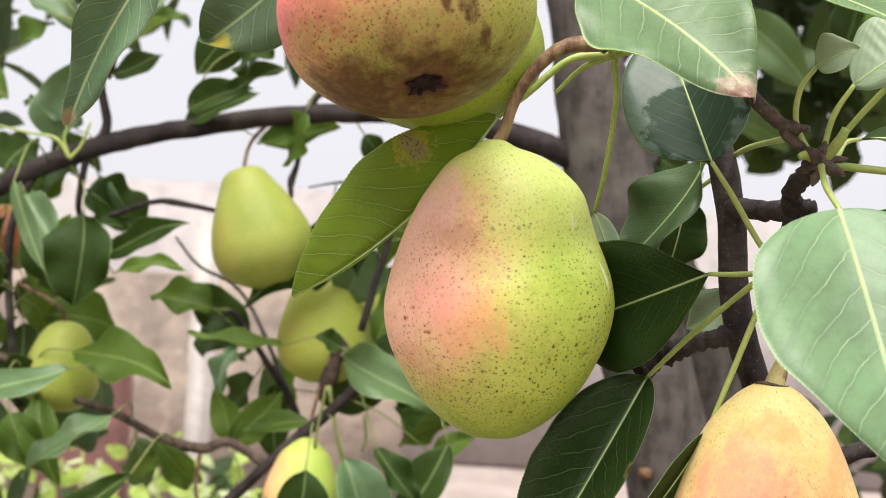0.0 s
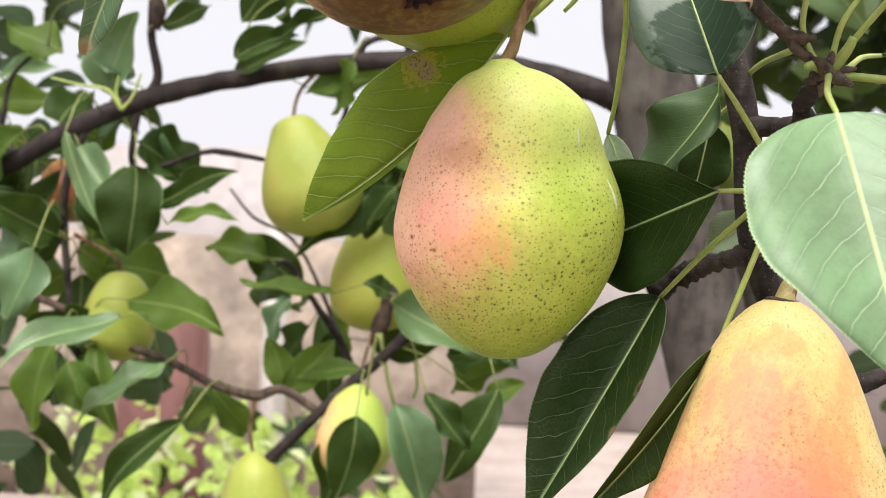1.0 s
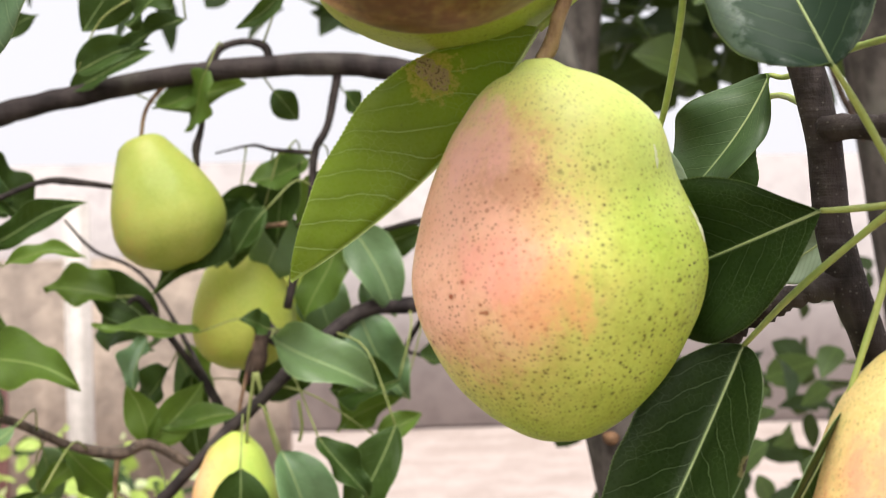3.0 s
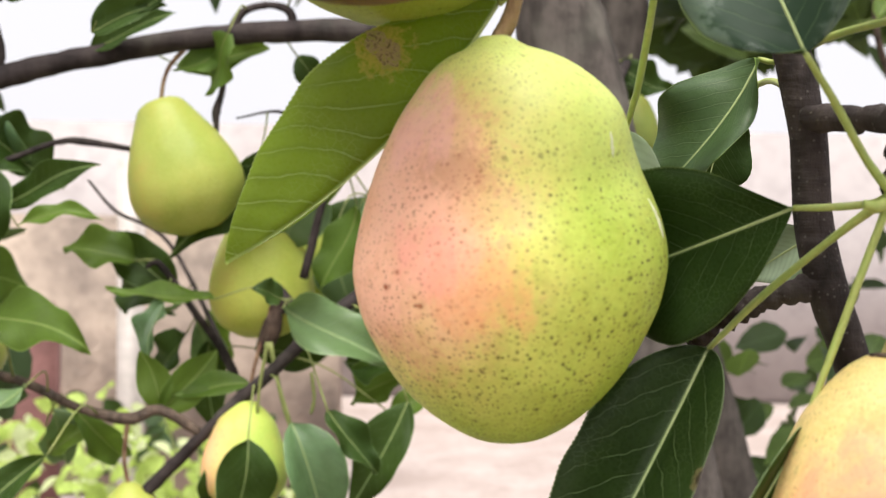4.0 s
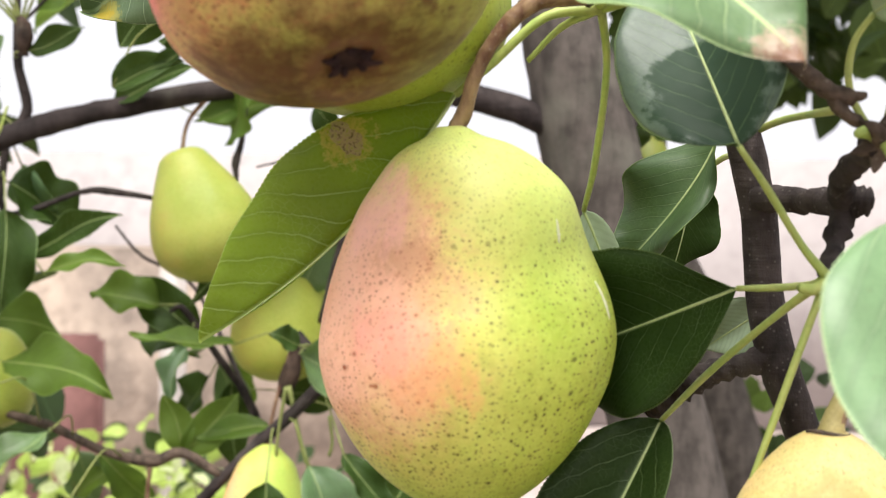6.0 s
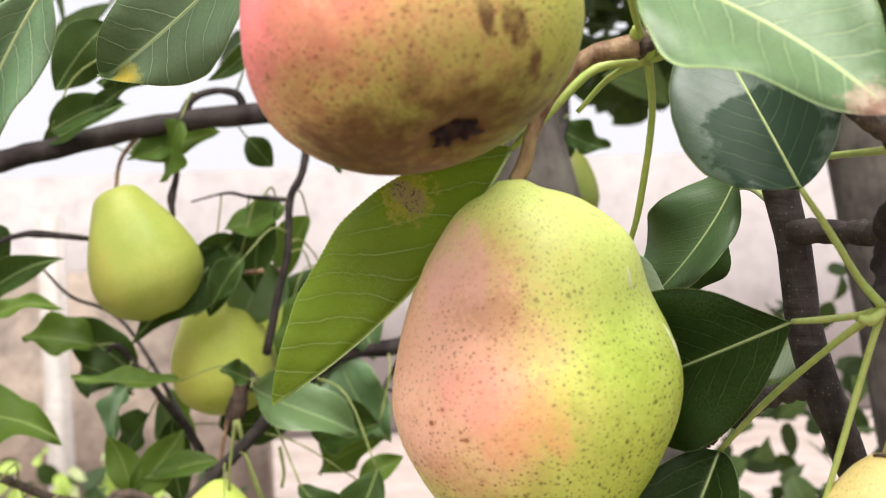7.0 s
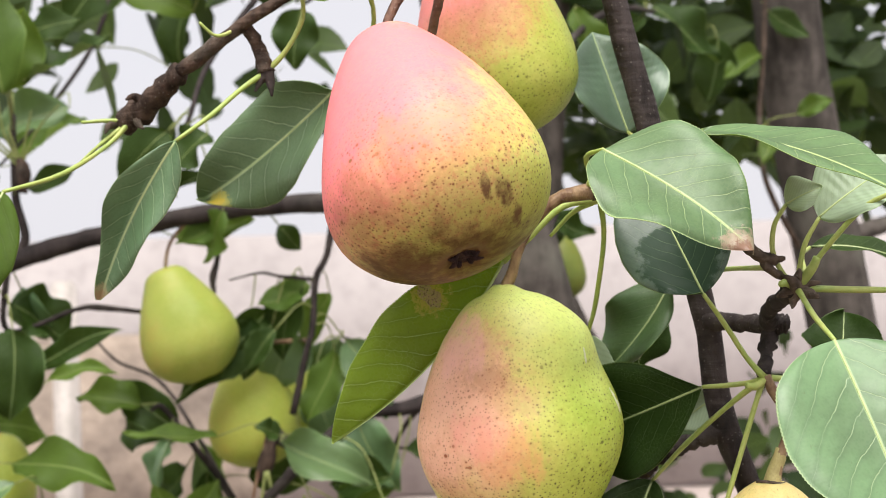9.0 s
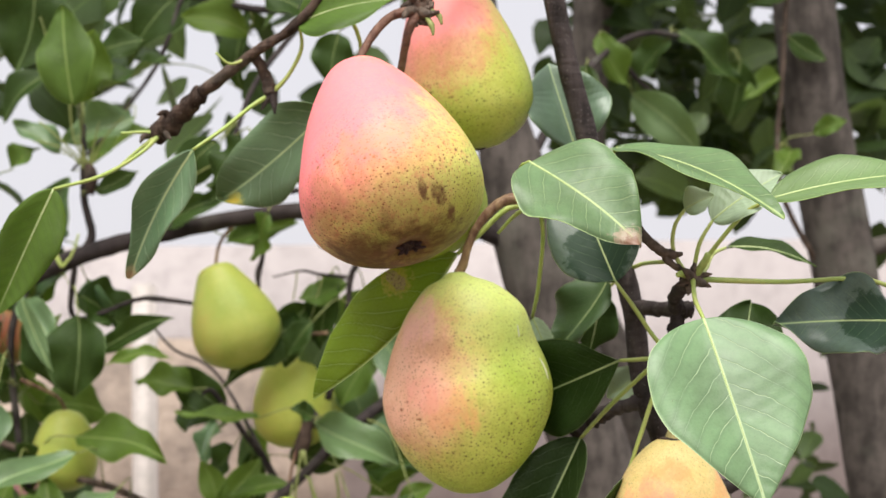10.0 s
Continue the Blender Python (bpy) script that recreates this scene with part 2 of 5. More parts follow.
M_LEAF = leaf_material("leaf_green", (0.072, 0.135, 0.020), (0.20, 0.30, 0.07), 0.5, 0.42, spec=0.25)
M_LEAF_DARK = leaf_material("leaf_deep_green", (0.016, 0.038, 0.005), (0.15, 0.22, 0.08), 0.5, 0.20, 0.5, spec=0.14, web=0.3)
M_LEAF_LIGHT = leaf_material("leaf_yellow_green", (0.115, 0.215, 0.030), (0.28, 0.40, 0.10), 0.5, 0.55)
M_LEAF_PALE = leaf_material("leaf_grey_green", (0.085, 0.160, 0.070), (0.28, 0.40, 0.18), 0.40, 0.25, spec=0.5)
M_STALK = plain_material("leaf_stalk", (0.30, 0.41, 0.09), (0.42, 0.46, 0.13), 90, 0.45, 0.2, 0.0005, 0.5)
M_RIB = plain_material("leaf_midrib", (0.40, 0.50, 0.20), (0.50, 0.58, 0.27), 90, 0.45, 0.2, 0.0003, 0.5)
M_STALK_DULL = plain_material("dull_leaf_stalk", (0.19, 0.23, 0.07), (0.26, 0.28, 0.09), 90, 0.5, 0.2, 0.0005)
M_BARK = bark_material("young_bark", (0.014, 0.011, 0.010), (0.067, 0.053, 0.050), 1.0, 0.25)
M_BARK_TRUNK = bark_material("trunk_bark", (0.036, 0.031, 0.027), (0.110, 0.094, 0.083), 0.7, 0.0, 0.85, 0.15)
M_LIMB = bark_material("limb_bark", (0.018, 0.014, 0.014), (0.056, 0.044, 0.041), 0.8, 0.0)
M_BARK_TWIG = bark_material("twig_bark", (0.048, 0.035, 0.028), (0.15, 0.108, 0.082), 2.0, 0.5)
M_BARK_SPUR = bark_material("spur_bark", (0.026, 0.017, 0.013), (0.105, 0.070, 0.052), 2.0, 0.3)
M_STEM = bark_material("fruit_stalk", (0.095, 0.042, 0.030), (0.34, 0.235, 0.135), 2.0, 0.25, 0.42, 0.5)
M_STEM_PALE = plain_material("pale_fruit_stalk", (0.34, 0.29, 0.11), (0.50, 0.42, 0.18), 220, 0.5, 0.4, 0.0006, 0.4)
M_STEM_RED = bark_material("red_brown_stalk", (0.070, 0.032, 0.024), (0.19, 0.105, 0.072), 2.0, 0.25, 0.55)
# pale stroke colour for highlights painted on the skin
M_GLINT = plain_material("painted_glint", (0.62, 0.66, 0.40), (0.74, 0.76, 0.55), 400, 0.35, 0.3, 0.0003, 0.6)
M_CALYX = plain_material("dry_calyx", (0.018, 0.008, 0.008), (0.055, 0.026, 0.022), 300, 0.85, 0.6, 0.001)


# ---- building helpers ----
def part(name, verts, faces, mat, parent, label="", uvs=None, slots=None, kind="", edge=None):
    """One smooth mesh object under parent, in the parent's own coordinates."""
    me = bpy.data.meshes.new(name)
    me.from_pydata([tuple(v) for v in verts], [], faces)
    for m in mat if isinstance(mat, (list, tuple)) else (mat,):
        me.materials.append(m)
    me.polygons.foreach_set("use_smooth", [True] * len(me.polygons))
    if slots:
        me.polygons.foreach_set("material_index", slots)
    if uvs is not None:
        layer = me.uv_layers.new(name="UVMap")
        loops = np.zeros(len(me.loops), dtype=np.int32)
        me.loops.foreach_get("vertex_index", loops)
        layer.data.foreach_set("uv", np.asarray(uvs, dtype=np.float32)[loops].ravel())
    if edge is not None:
        me.attributes.new("edge", "FLOAT", "POINT").data.foreach_set("value", np.asarray(edge, dtype=np.float32))
    me.update()
    ob = new(name, me)
    if parent is not None:
        ob.parent = parent
    if label or kind:
        tagged(ob, label, kind=kind)
    return ob


def thing(name, place, label, category, group="", kind="", turn=None):
    """The Empty at the base of a thing."""
    ob = new(name)
    ob.empty_display_size = 0.01
    ob.matrix_world = Matrix.Translation(place) @ (turn.to_4x4() if turn else Matrix())
    return tagged(ob, label, category, group, kind)


def spline(points, per=6):
    """A Catmull-Rom curve through the points."""
    p = [Vector(q) for q in points]
    p = [p[0] * 2 - p[1]] + p + [p[-1] * 2 - p[-2]]
    out = []
    for i in range(1, len(p) - 2):
        a, b, c, d = p[i - 1:i + 3]
        for j in range(per):
            t = j / per
            out.append(0.5 * ((2 * b) + (c - a) * t + (2 * a - 5 * b + 4 * c - d) * t * t + (3 * b - a - 3 * c + d) * t ** 3))
    return out + [p[-2]]


def tube(points, radii, seg=8, per=6, rough=0.0, rings=0.0, seed=0):
    """Verts and faces of a tapered, uneven tube along a smooth curve, closed at both ends."""
    c = spline(points, per)
    n = len(c)
    rr = np.interp(np.linspace(0, 1, n), np.linspace(0, 1, len(radii)), radii)
    up = Vector((0.31, 0.17, 0.93))
    verts, faces = [], []
    for i in range(n):
        d = (c[min(i + 1, n - 1)] - c[max(i - 1, 0)]).normalized()
        x = d.cross(up)
        if x.length < 0.2:
            x = d.cross(Vector((1, 0, 0)))
        x.normalize()
        y = d.cross(x)
        up = (up - d * up.dot(d)).normalized() if (up - d * up.dot(d)).length > 0.2 else x
        for j in range(seg):
            a = 2 * math.pi * j / seg
            o = x * math.cos(a) + y * math.sin(a)
            r = rr[i]
            if rough:
                r *= 1 + rough * noise.noise((c[i] + o * rr[i]) * (0.45 / max(rr[i], 1e-4)) + Vector((seed, 0, 0)))
            if rings:
                r *= 1 + rings * (math.sin(i * 2.1) + 0.6 * math.sin(i * 3.7 + seed))
            verts.append(c[i] + o * r)
    for i in range(n - 1):
        for j in range(seg):
            k = (j + 1) % seg
            faces.append((i * seg + j, i * seg + k, (i + 1) * seg + k, (i + 1) * seg + j))
    faces.append(tuple(range(seg))[::-1])
    faces.append(tuple(range((n - 1) * seg, n * seg)))
    return verts, faces


def blade(length, width, rows, cols, fold, bend, wave, curl, seed, round_base, serrate, thick, quilt=0.00012, sway=0.0):
    """A leaf blade along y, its upper side towards z: verts, faces, uvs, slots and the midrib's line."""
    rnd = random.Random(seed)
    ph, fq = rnd.random() * 6.28, rnd.uniform(1.2, 2.2)
    verts, uvs, faces, slots, rib = [], [], [], [], []
    nc = 2 * cols + 1
    for i in range(rows + 1):
        s = i / rows
        w = math.sin(math.pi * min(1, s ** round_base)) ** 0.72 * (1 - 0.35 * s ** 4) if 0 < s < 1 else 0.0
        w = max(w, 0.012 if s < 1 else 0.0)
        if serrate and 0.06 < s < 0.97:
            w *= 1 + serrate * (1 if i % 2 else -1)
        zc = bend * length * 4 * s * (1 - s) + curl * length * math.sin(math.pi * s) * (s - 0.4)
        for j in range(-cols, cols + 1):
            v = j / cols
            v = math.copysign(1 - (1 - abs(v)) ** 1.5, v)
            lop = 1 + 0.10 * (noise.noise(Vector((s * 2.6, 3.1 * seed, 4.0 if v > 0 else 9.0))) + 0.35 * noise.noise(Vector((s * 9.0, 1.7 * seed, 2.0 if v > 0 else 7.0))))
            x = v * w * width / 2 * lop
            a = fold[0] if v < 0 else fold[1]
            # halves roll over gently from the midrib
            xx, zz = x * math.cos(a), abs(x) * math.sin(a)
            zz += wave * width * math.sin(fq * 6.28 * s + ph + (1.3 if v > 0 else 0)) * v * v
            if thick:
                zz += quilt * math.cos(6.28 * 11 * (s - 0.78 * abs(x) / length - 1.0 * (x / length) ** 2) + 6.28 * 0.21 * (1 if x > 0 else -1)) * min(1, abs(v) * 4) * (1 - abs(v) ** 3)
            zz += 0.05 * width * abs(v) * math.sin(3.1 * v * v) * w
            verts.append(Vector((xx + sway * length * (s * s - 0.8 * s), s * length, zc + zz)))
            uvs.append((x / length, s))
        rib.append(Vector((sway * length * (s * s - 0.8 * s), s * length, zc)))
    for i in range(rows):
        for j in range(nc - 1):
            a = i * nc + j
            faces.append((a, a + 1, a + nc + 1, a + nc))
            slots.append(0)
    if thick:
        m = len(verts)
        base = list(verts)
        for i in range(rows + 1):
            for j in range(nc):
                p = base[i * nc + j]
                q = base[i * nc + min(j + 1, nc - 1)] - base[i * nc + max(j - 1, 0)]
                r = base[min(i + 1, rows) * nc + j] - base[max(i - 1, 0) * nc + j]
                nrm = q.cross(r)
                nrm = nrm.normalized() if nrm.length > 1e-12 else Vector((0, 0, 1))
                verts.append(p - nrm * thick)
                uvs.append(uvs[i * nc + j])
        for f in list(faces):
            faces.append(tuple(k + m for k in reversed(f)))
            slots.append(1)
        for i in range(rows):
            for j in (0, nc - 1):
                a, b = i * nc + j, (i + 1) * nc + j
                faces.append((a, b, b + m, a + m))
                slots.append(1)
    return verts, faces, uvs, slots, rib


TWIGS = []


def leaf(base, tip, width, face, mats, stalk=(), fold=(0.2, 0.2), bend=0.05, wave=0.03, curl=0.0, rows=128, cols=8,
         round_base=0.80, serrate=0.006, thick=0.00025, label="green pear leaf with pale veins", name="pear_leaf", group="leaves on the near twigs",
         rib=0.00045, stalk_r=0.0009, seed=0, sway=0.0):
    """A pear leaf from base to tip; face: where its upper side looks; stalk: points from the base to the twig."""
    b, t = Vector(base), Vector(tip)
    y = t - b
    length = y.length
    y.normalize()
    z = Vector(face)
    z = (z - y * z.dot(y)).normalized()
    x = y.cross(z)
    m = Matrix((x, y, z)).transposed()
    ob = thing(name, base, label, "leaf", group)
    v, f, uv, sl, line = blade(length, width, rows, cols, fold, bend, wave, curl, seed, round_base, serrate, thick, sway=sway)
    nc = 2 * cols + 1
    body = part("blade", [m @ p for p in v], f, list(mats), ob, uvs=uv, slots=sl, edge=[abs(i % nc - cols) / cols for i in range(len(v))])
    step = max(1, rows // 10)
    line = [m @ p for p in line][::step]
    rv, rf = tube(line, [rib, rib * 0.75, rib * 0.4, rib * 0.15], 6, 2)
    part("midrib", rv, rf, M_RIB if thick else M_STALK_DULL, body, "pale yellow-green midrib")
    if stalk:
        pts = [Vector((0, 0, 0))] + [Vector(p) - b for p in stalk]
        sv, sf = tube(pts, [stalk_r * 0.75, stalk_r, stalk_r, stalk_r * 1.35], 8, 5, 0.08)
        part("stalk", sv, sf, M_STALK, ob, "slender yellow-green stalk")
    return ob


def far_leaf(base, tip, width, mat, label="pear leaf on the twigs farther back"):
    """A simpler leaf farther back; its stalk runs to the nearest twig."""
    rnd = random.Random(repr(base))
    b, t = Vector(base), Vector(tip)
    y = (t - b).normalized()
    face = Vector((rnd.uniform(-0.5, 0.5), -1, rnd.uniform(0.1, 1.0)))
    spot = min(TWIGS, key=lambda p: (p - b + y * 0.02).length)
    ob = leaf(base, b + (t - b) * 1.06, width * 1.35, face, (mat, mat), (), (rnd.uniform(-0.1, 0.9), rnd.uniform(-0.1, 0.9)), rnd.uniform(-0.06, 0.14), rnd.uniform(0.05, 0.20),
              rnd.uniform(-0.25, 0.25), 20, 3, rnd.uniform(0.72, 0.95), 0.0, 0.0, label, "pear_leaf", "leaves farther back", 0.0003, 0.0009, rnd.randint(0, 999), rnd.uniform(-0.3, 0.3))
    s = spot - b
    mid = s * 0.5 - y * 0.006 + Vector((0, 0, 0.15 * s.length))
    sv, sf = tube([Vector((0, 0, 0)), mid, s], [0.0006, 0.0006, 0.0008], 6, 4)
    part("stalk", sv, sf, M_STALK_DULL, ob, "slender yellow-green stalk")
    return ob


PEAR = ((0.0, 0.16), (0.015, 0.22), (0.043, 0.31), (0.115, 0.52), (0.186, 0.67), (0.33, 0.83), (0.47, 0.955), (0.587, 1.0), (0.70, 0.963),
        (0.816, 0.81), (0.90, 0.56), (0.96, 0.33), (0.99, 0.16), (0.985, 0.07), (0.965, 0.0))
MAIN = ((0.0, 0.085), (0.010, 0.13), (0.028, 0.20), (0.051, 0.345), (0.091, 0.485), (0.17, 0.66), (0.234, 0.748), (0.318, 0.838), (0.40, 0.918), (0.48, 0.975), (0.555, 1.0), (0.63, 0.975), (0.70, 0.915),
        (0.816, 0.755), (0.90, 0.565), (0.96, 0.36), (0.99, 0.19), (0.985, 0.08), (0.965, 0.0))
ROUND = ((0.0, 0.10), (0.012, 0.24), (0.04, 0.40), (0.10, 0.56), (0.18, 0.69), (0.30, 0.82), (0.44, 0.93), (0.58, 0.99), (0.68, 1.0), (0.80, 0.93),
         (0.89, 0.77), (0.96, 0.50), (0.995, 0.28), (0.99, 0.14), (0.955, 0.0))
UPPER = ((0.0, 0.12), (0.012, 0.24), (0.04, 0.34), (0.10, 0.45), (0.20, 0.60), (0.33, 0.755), (0.47, 0.885), (0.60, 0.975), (0.70, 1.0), (0.80, 0.95),
         (0.89, 0.79), (0.95, 0.57), (0.985, 0.32), (0.98, 0.15), (0.955, 0.0))
TILTED = ((0.0, 0.16), (0.010, 0.28), (0.040, 0.40), (0.10, 0.49), (0.20, 0.62), (0.31, 0.755), (0.43, 0.885), (0.55, 0.97), (0.66, 1.0), (0.78, 0.94), (0.88, 0.76),
          (0.95, 0.52), (0.99, 0.27), (0.985, 0.11), (0.955, 0.0))
BROAD = ((0.0, 0.13), (0.012, 0.19), (0.030, 0.26), (0.085, 0.405), (0.165, 0.535), (0.31, 0.70), (0.46, 0.86), (0.58, 0.97), (0.70, 1.0), (0.82, 0.91),
         (0.91, 0.68), (0.97, 0.40), (0.995, 0.20), (0.985, 0.08), (0.965, 0.0))
CONE = ((0.0, 0.14), (0.012, 0.20), (0.03, 0.245), (0.09, 0.36), (0.18, 0.50), (0.30, 0.68), (0.44, 0.85), (0.58, 0.97), (0.70, 1.0), (0.82, 0.91),
        (0.91, 0.68), (0.97, 0.40), (0.995, 0.20), (0.985, 0.08), (0.965, 0.0))


def pear(top, bottom, radius, profile, skin, label, stem=(), stem_r=(0.0014, 0.0013, 0.0018), lumps=(), group="pears", seed=0, seg=56, rows=60, sepals=True, wob=0.018, wood=None, creases=(), glints=(), sway=()):
    """A pear hanging from top to bottom. lumps: (x, y, z, size, height) on the skin, in the pear's own frame.
    creases: (angle, half width, z, spread, height) of hollows round it. glints: (angle, z, length, width) of pale
    strokes standing for highlights.
    sway: (share of the height, metres by which the middle lies aside). stem: points from the top to the twig."""
    a, b = Vector(top), Vector(bottom)
    h = (a - b).length
    z = (a - b).normalized()
    x = Vector((1, 0, 0))
    x = (x - z * x.dot(z)).normalized()
    y = z.cross(x)
    turn = Matrix((x, y, z)).transposed()
    ob = thing("pear", top, label, "pear", group, turn=turn)
    prof = spline([Vector((p[1], p[0], 0)) for p in profile], 6)
    cum = [0.0]
    for p, q in zip(prof, prof[1:]):
        cum.append(cum[-1] + math.hypot((q.x - p.x) * radius, (q.y - p.y) * h))
    at = np.linspace(0, cum[-1], rows)
    rs, hs = np.interp(at, cum, [p.x for p in prof]), np.interp(at, cum, [p.y for p in prof])
    bow = spline([Vector((q[1], q[0], 0)) for q in sway], 8) if sway else [Vector((0, 0, 0)), Vector((0, 1, 0))]
    aside = np.interp(hs, [q.y for q in bow], [q.x for q in bow])
    verts, faces = [Vector((0, 0, -hs[0] * h))], []
    for i in range(rows):
        for j in range(seg):
            t = 2 * math.pi * (j / seg + 0.25)
            d = Vector((math.cos(t), math.sin(t), 0))
            p = d * rs[i] * radius + Vector((0, 0, -hs[i] * h))
            o = d * rs[i] + Vector((0, 0, 0.5 - hs[i])) * 0.6
            k = wob * noise.noise(p * 26 + Vector((seed * 3.7, 1, 2))) + wob * 0.5 * noise.noise(p * 60 + Vector((seed, 5, 0)))
            g = sum(e * math.exp(-((p - Vector((lx, ly, lz))).length / sz) ** 2) for lx, ly, lz, sz, e in lumps)
            for a0, aw, z0, sp, e in creases:
                da = abs((t - a0 + math.pi) % (2 * math.pi) - math.pi) / aw
                g += e * math.exp(-((p.z - z0 - 0.004 * math.sin(t)) / sp) ** 2) * math.exp(-da ** 4)
            p.x += aside[i]
            verts.append(p + o * (k * radius * rs[i] ** 0.5 + g))
    n = len(verts)
    verts.append(Vector((0, 0, -hs[-1] * h)))
    for j in range(seg):
        k = (j + 1) % seg
        faces.append((0, 1 + k, 1 + j))
        for i in range(rows - 1):
            q = 1 + i * seg
            faces.append((q + j, q + k, q + seg + k, q + seg + j))
        q = 1 + (rows - 1) * seg
        faces.append((q + j, q + k, n))
    uv = [(0.0, 0.0)] + [(j / seg * 2 * math.pi * radius * 0.82, at[i]) for i in range(rows) for j in range(seg)] + [(0.0, at[-1])]
    part("skin", verts, faces, skin, ob, uvs=uv)
    # wet glints, built as thin pale strokes lying on the skin
    for a0, z0, ln, wide in glints:
        j = round((a0 / (2 * math.pi) - 0.25) * seg) % seg
        col = [verts[1 + i * seg + j] for i in range(rows)]
        run = [q * 1.0 + Vector((math.cos(a0), math.sin(a0), 0)) * 0.00005 for q in col if z0 - ln < q.z < z0]
        v, f = tube(run, [wide * 0.2, wide * 0.5, wide * 0.6, wide * 0.2], 6, 3, 0.5)
        part("glint", v, f, M_GLINT, ob, "pale stroke painted as a wet glint")
    if stem:
        inv = turn.transposed()
        pts = [Vector((0, 0, -0.004))] + [inv @ (Vector(p) - a) for p in stem]
        sv, sf = tube(pts, stem_r, 10, 7, 0.16, 0.02, seed)
        part("stem", sv, sf, wood or M_STEM, ob, "brown woody stem")
    if sepals:
        cv, cf = tube([Vector((0, 0, -h * 0.955)), Vector((0, 0, -h * 0.975))], [radius * 0.19, radius * 0.12], 12, 3, 0.3)
        calyx = part("calyx", cv, cf, M_CALYX, ob, "dry blackish calyx")
        for q in range(7 if seg > 40 else 0):
            t = 2 * math.pi * q / 7 + seed + 0.3 * math.sin(q * 5.1)
            d = Vector((math.cos(t), math.sin(t), 0))
            r0, z0 = radius * 0.10, -h * 0.966
            cv, cf = tube([d * r0 * 0.5 + Vector((0, 0, z0 + 0.002)), d * r0 * 1.0 + Vector((0, 0, z0 - 0.0015)), d * r0 * (1.25 + 0.3 * (q % 3)) + Vector((0, 0, z0 - 0.0008 - 0.0010 * (q % 2)))],
                          [0.0010, 0.0009, 0.0002], 6, 4, 0.2)
            part("sepal", cv, cf, M_CALYX, calyx)
    return ob


def branch(name, lines, mat, label, category="branch", seg=12, rough=0.14, rings=0.0, parent=None, far=False):
    """A branch of several limbs; lines: (part's name, points, radii)."""
    base = Vector(lines[0][1][0])
    ob = parent or thing(name, base, label, category)
    for i, (nm, pts, radii) in enumerate(lines):
        v, f = tube([Vector(p) - (ob.matrix_world.translation if parent else base) for p in pts], radii, seg, 7, rough, rings, i * 3.1)
        part(nm, v, f, mat, ob)
        if far:
            TWIGS.extend(spline(pts, 5))
    return ob


# ---- ground and distance ----
def earth_material():
    """Pale trodden earth, crown shade painted dark in the strip under the tree row."""
    k = Net("dry_earth")
    n, m = k.noise(3.0, 6, 0.6), k.noise(21.0, 4, 0.6)
    pale = k.mix(k.step(n, 0.3, 0.7), (0.31, 0.25, 0.225), (0.41, 0.345, 0.32))
    # this dark tone stands for shade and cuts bounce light onto the fruit
    row_shade = k.mix(k.step(n, 0.3, 0.7), (0.055, 0.048, 0.030), (0.11, 0.095, 0.055))
    row = k.math("ADD", k.math("ABSOLUTE", k.split(k.tc.outputs["Object"])[1]), k.math("MULTIPLY", k.noise(0.9, 4, 0.6), 1.8))
    col = k.mix(k.step(row, 2.6, 3.3), row_shade, pale)
    col = k.mix(k.math("MULTIPLY", k.step(m, 0.4, 0.75), 0.35), col, (0.20, 0.165, 0.14))
    k.bsdf(col, 0.95, k.bump(k.math("ADD", n, m), 0.5, 0.02), 0.3)
    return k.mat


M_EARTH = earth_material()
M_WALL = plain_material("earthen_wall", (0.19, 0.152, 0.128), (0.46, 0.37, 0.30), 2.8, 0.95, 0.6, 0.02)
M_PLASTER = plain_material("whitewashed_wall", (0.35, 0.315, 0.31), (0.41, 0.37, 0.365), 1.5, 0.9, 0.2, 0.01)
M_POST = plain_material("white_painted_post", (0.44, 0.40, 0.37), (0.54, 0.49, 0.46), 8.0, 0.8, 0.3, 0.004)
M_RED = plain_material("maroon_board", (0.12, 0.055, 0.05), (0.19, 0.09, 0.08), 6.0, 0.8, 0.3, 0.005)


def box(x0, x1, y0, y1, z0, z1, bevel=0.01):
    bm = bmesh.new()
    bmesh.ops.create_cube(bm, size=1)
    for v in bm.verts:
        v.co = Vector(((x0 + x1) / 2 + v.co.x * (x1 - x0), (y0 + y1) / 2 + v.co.y * (y1 - y0), (z0 + z1) / 2 + v.co.z * (z1 - z0)))
    bmesh.ops.bevel(bm, geom=bm.edges[:], offset=bevel, segments=2, affect="EDGES")
    vs = [v.co.copy() for v in bm.verts]
    fs = [tuple(v.index for v in f.verts) for f in bm.faces]
    bm.free()
    return vs, fs


grid = 60
gv = [Vector((math.copysign(abs(2 * i / grid - 1) ** 3, 2 * i / grid - 1) * 900, math.copysign(abs(2 * j / grid - 1) ** 3, 2 * j / grid - 1) * 900, 0)) for j in range(grid + 1) for i in range(grid + 1)]
for p in gv:
    if p.length < 40:
        p.z = 0.04 * noise.noise(p * 0.7)
gf = [(j * (grid + 1) + i, j * (grid + 1) + i + 1, (j + 1) * (grid + 1) + i + 1, (j + 1) * (grid + 1) + i) for j in range(grid) for i in range(grid)]
tagged(part("ground", gv, gf, M_EARTH, None), "pale dry earth ground of the orchard", "ground", kind="structure")

wv, wf = box(-9, -0.45, 6.0, 6.4, 0, 1.24, 0.03)
tagged(part("wall_low", wv, wf, M_WALL, None), "weathered brown earthen garden wall", "wall", kind="structure")
pv, pf = box(-0.965, -0.895, 3.96, 4.04, 0, 1.5, 0.012)
tagged(part("fence_post", pv, pf, M_POST, None), "whitish square fence post standing in the orchard", "post")
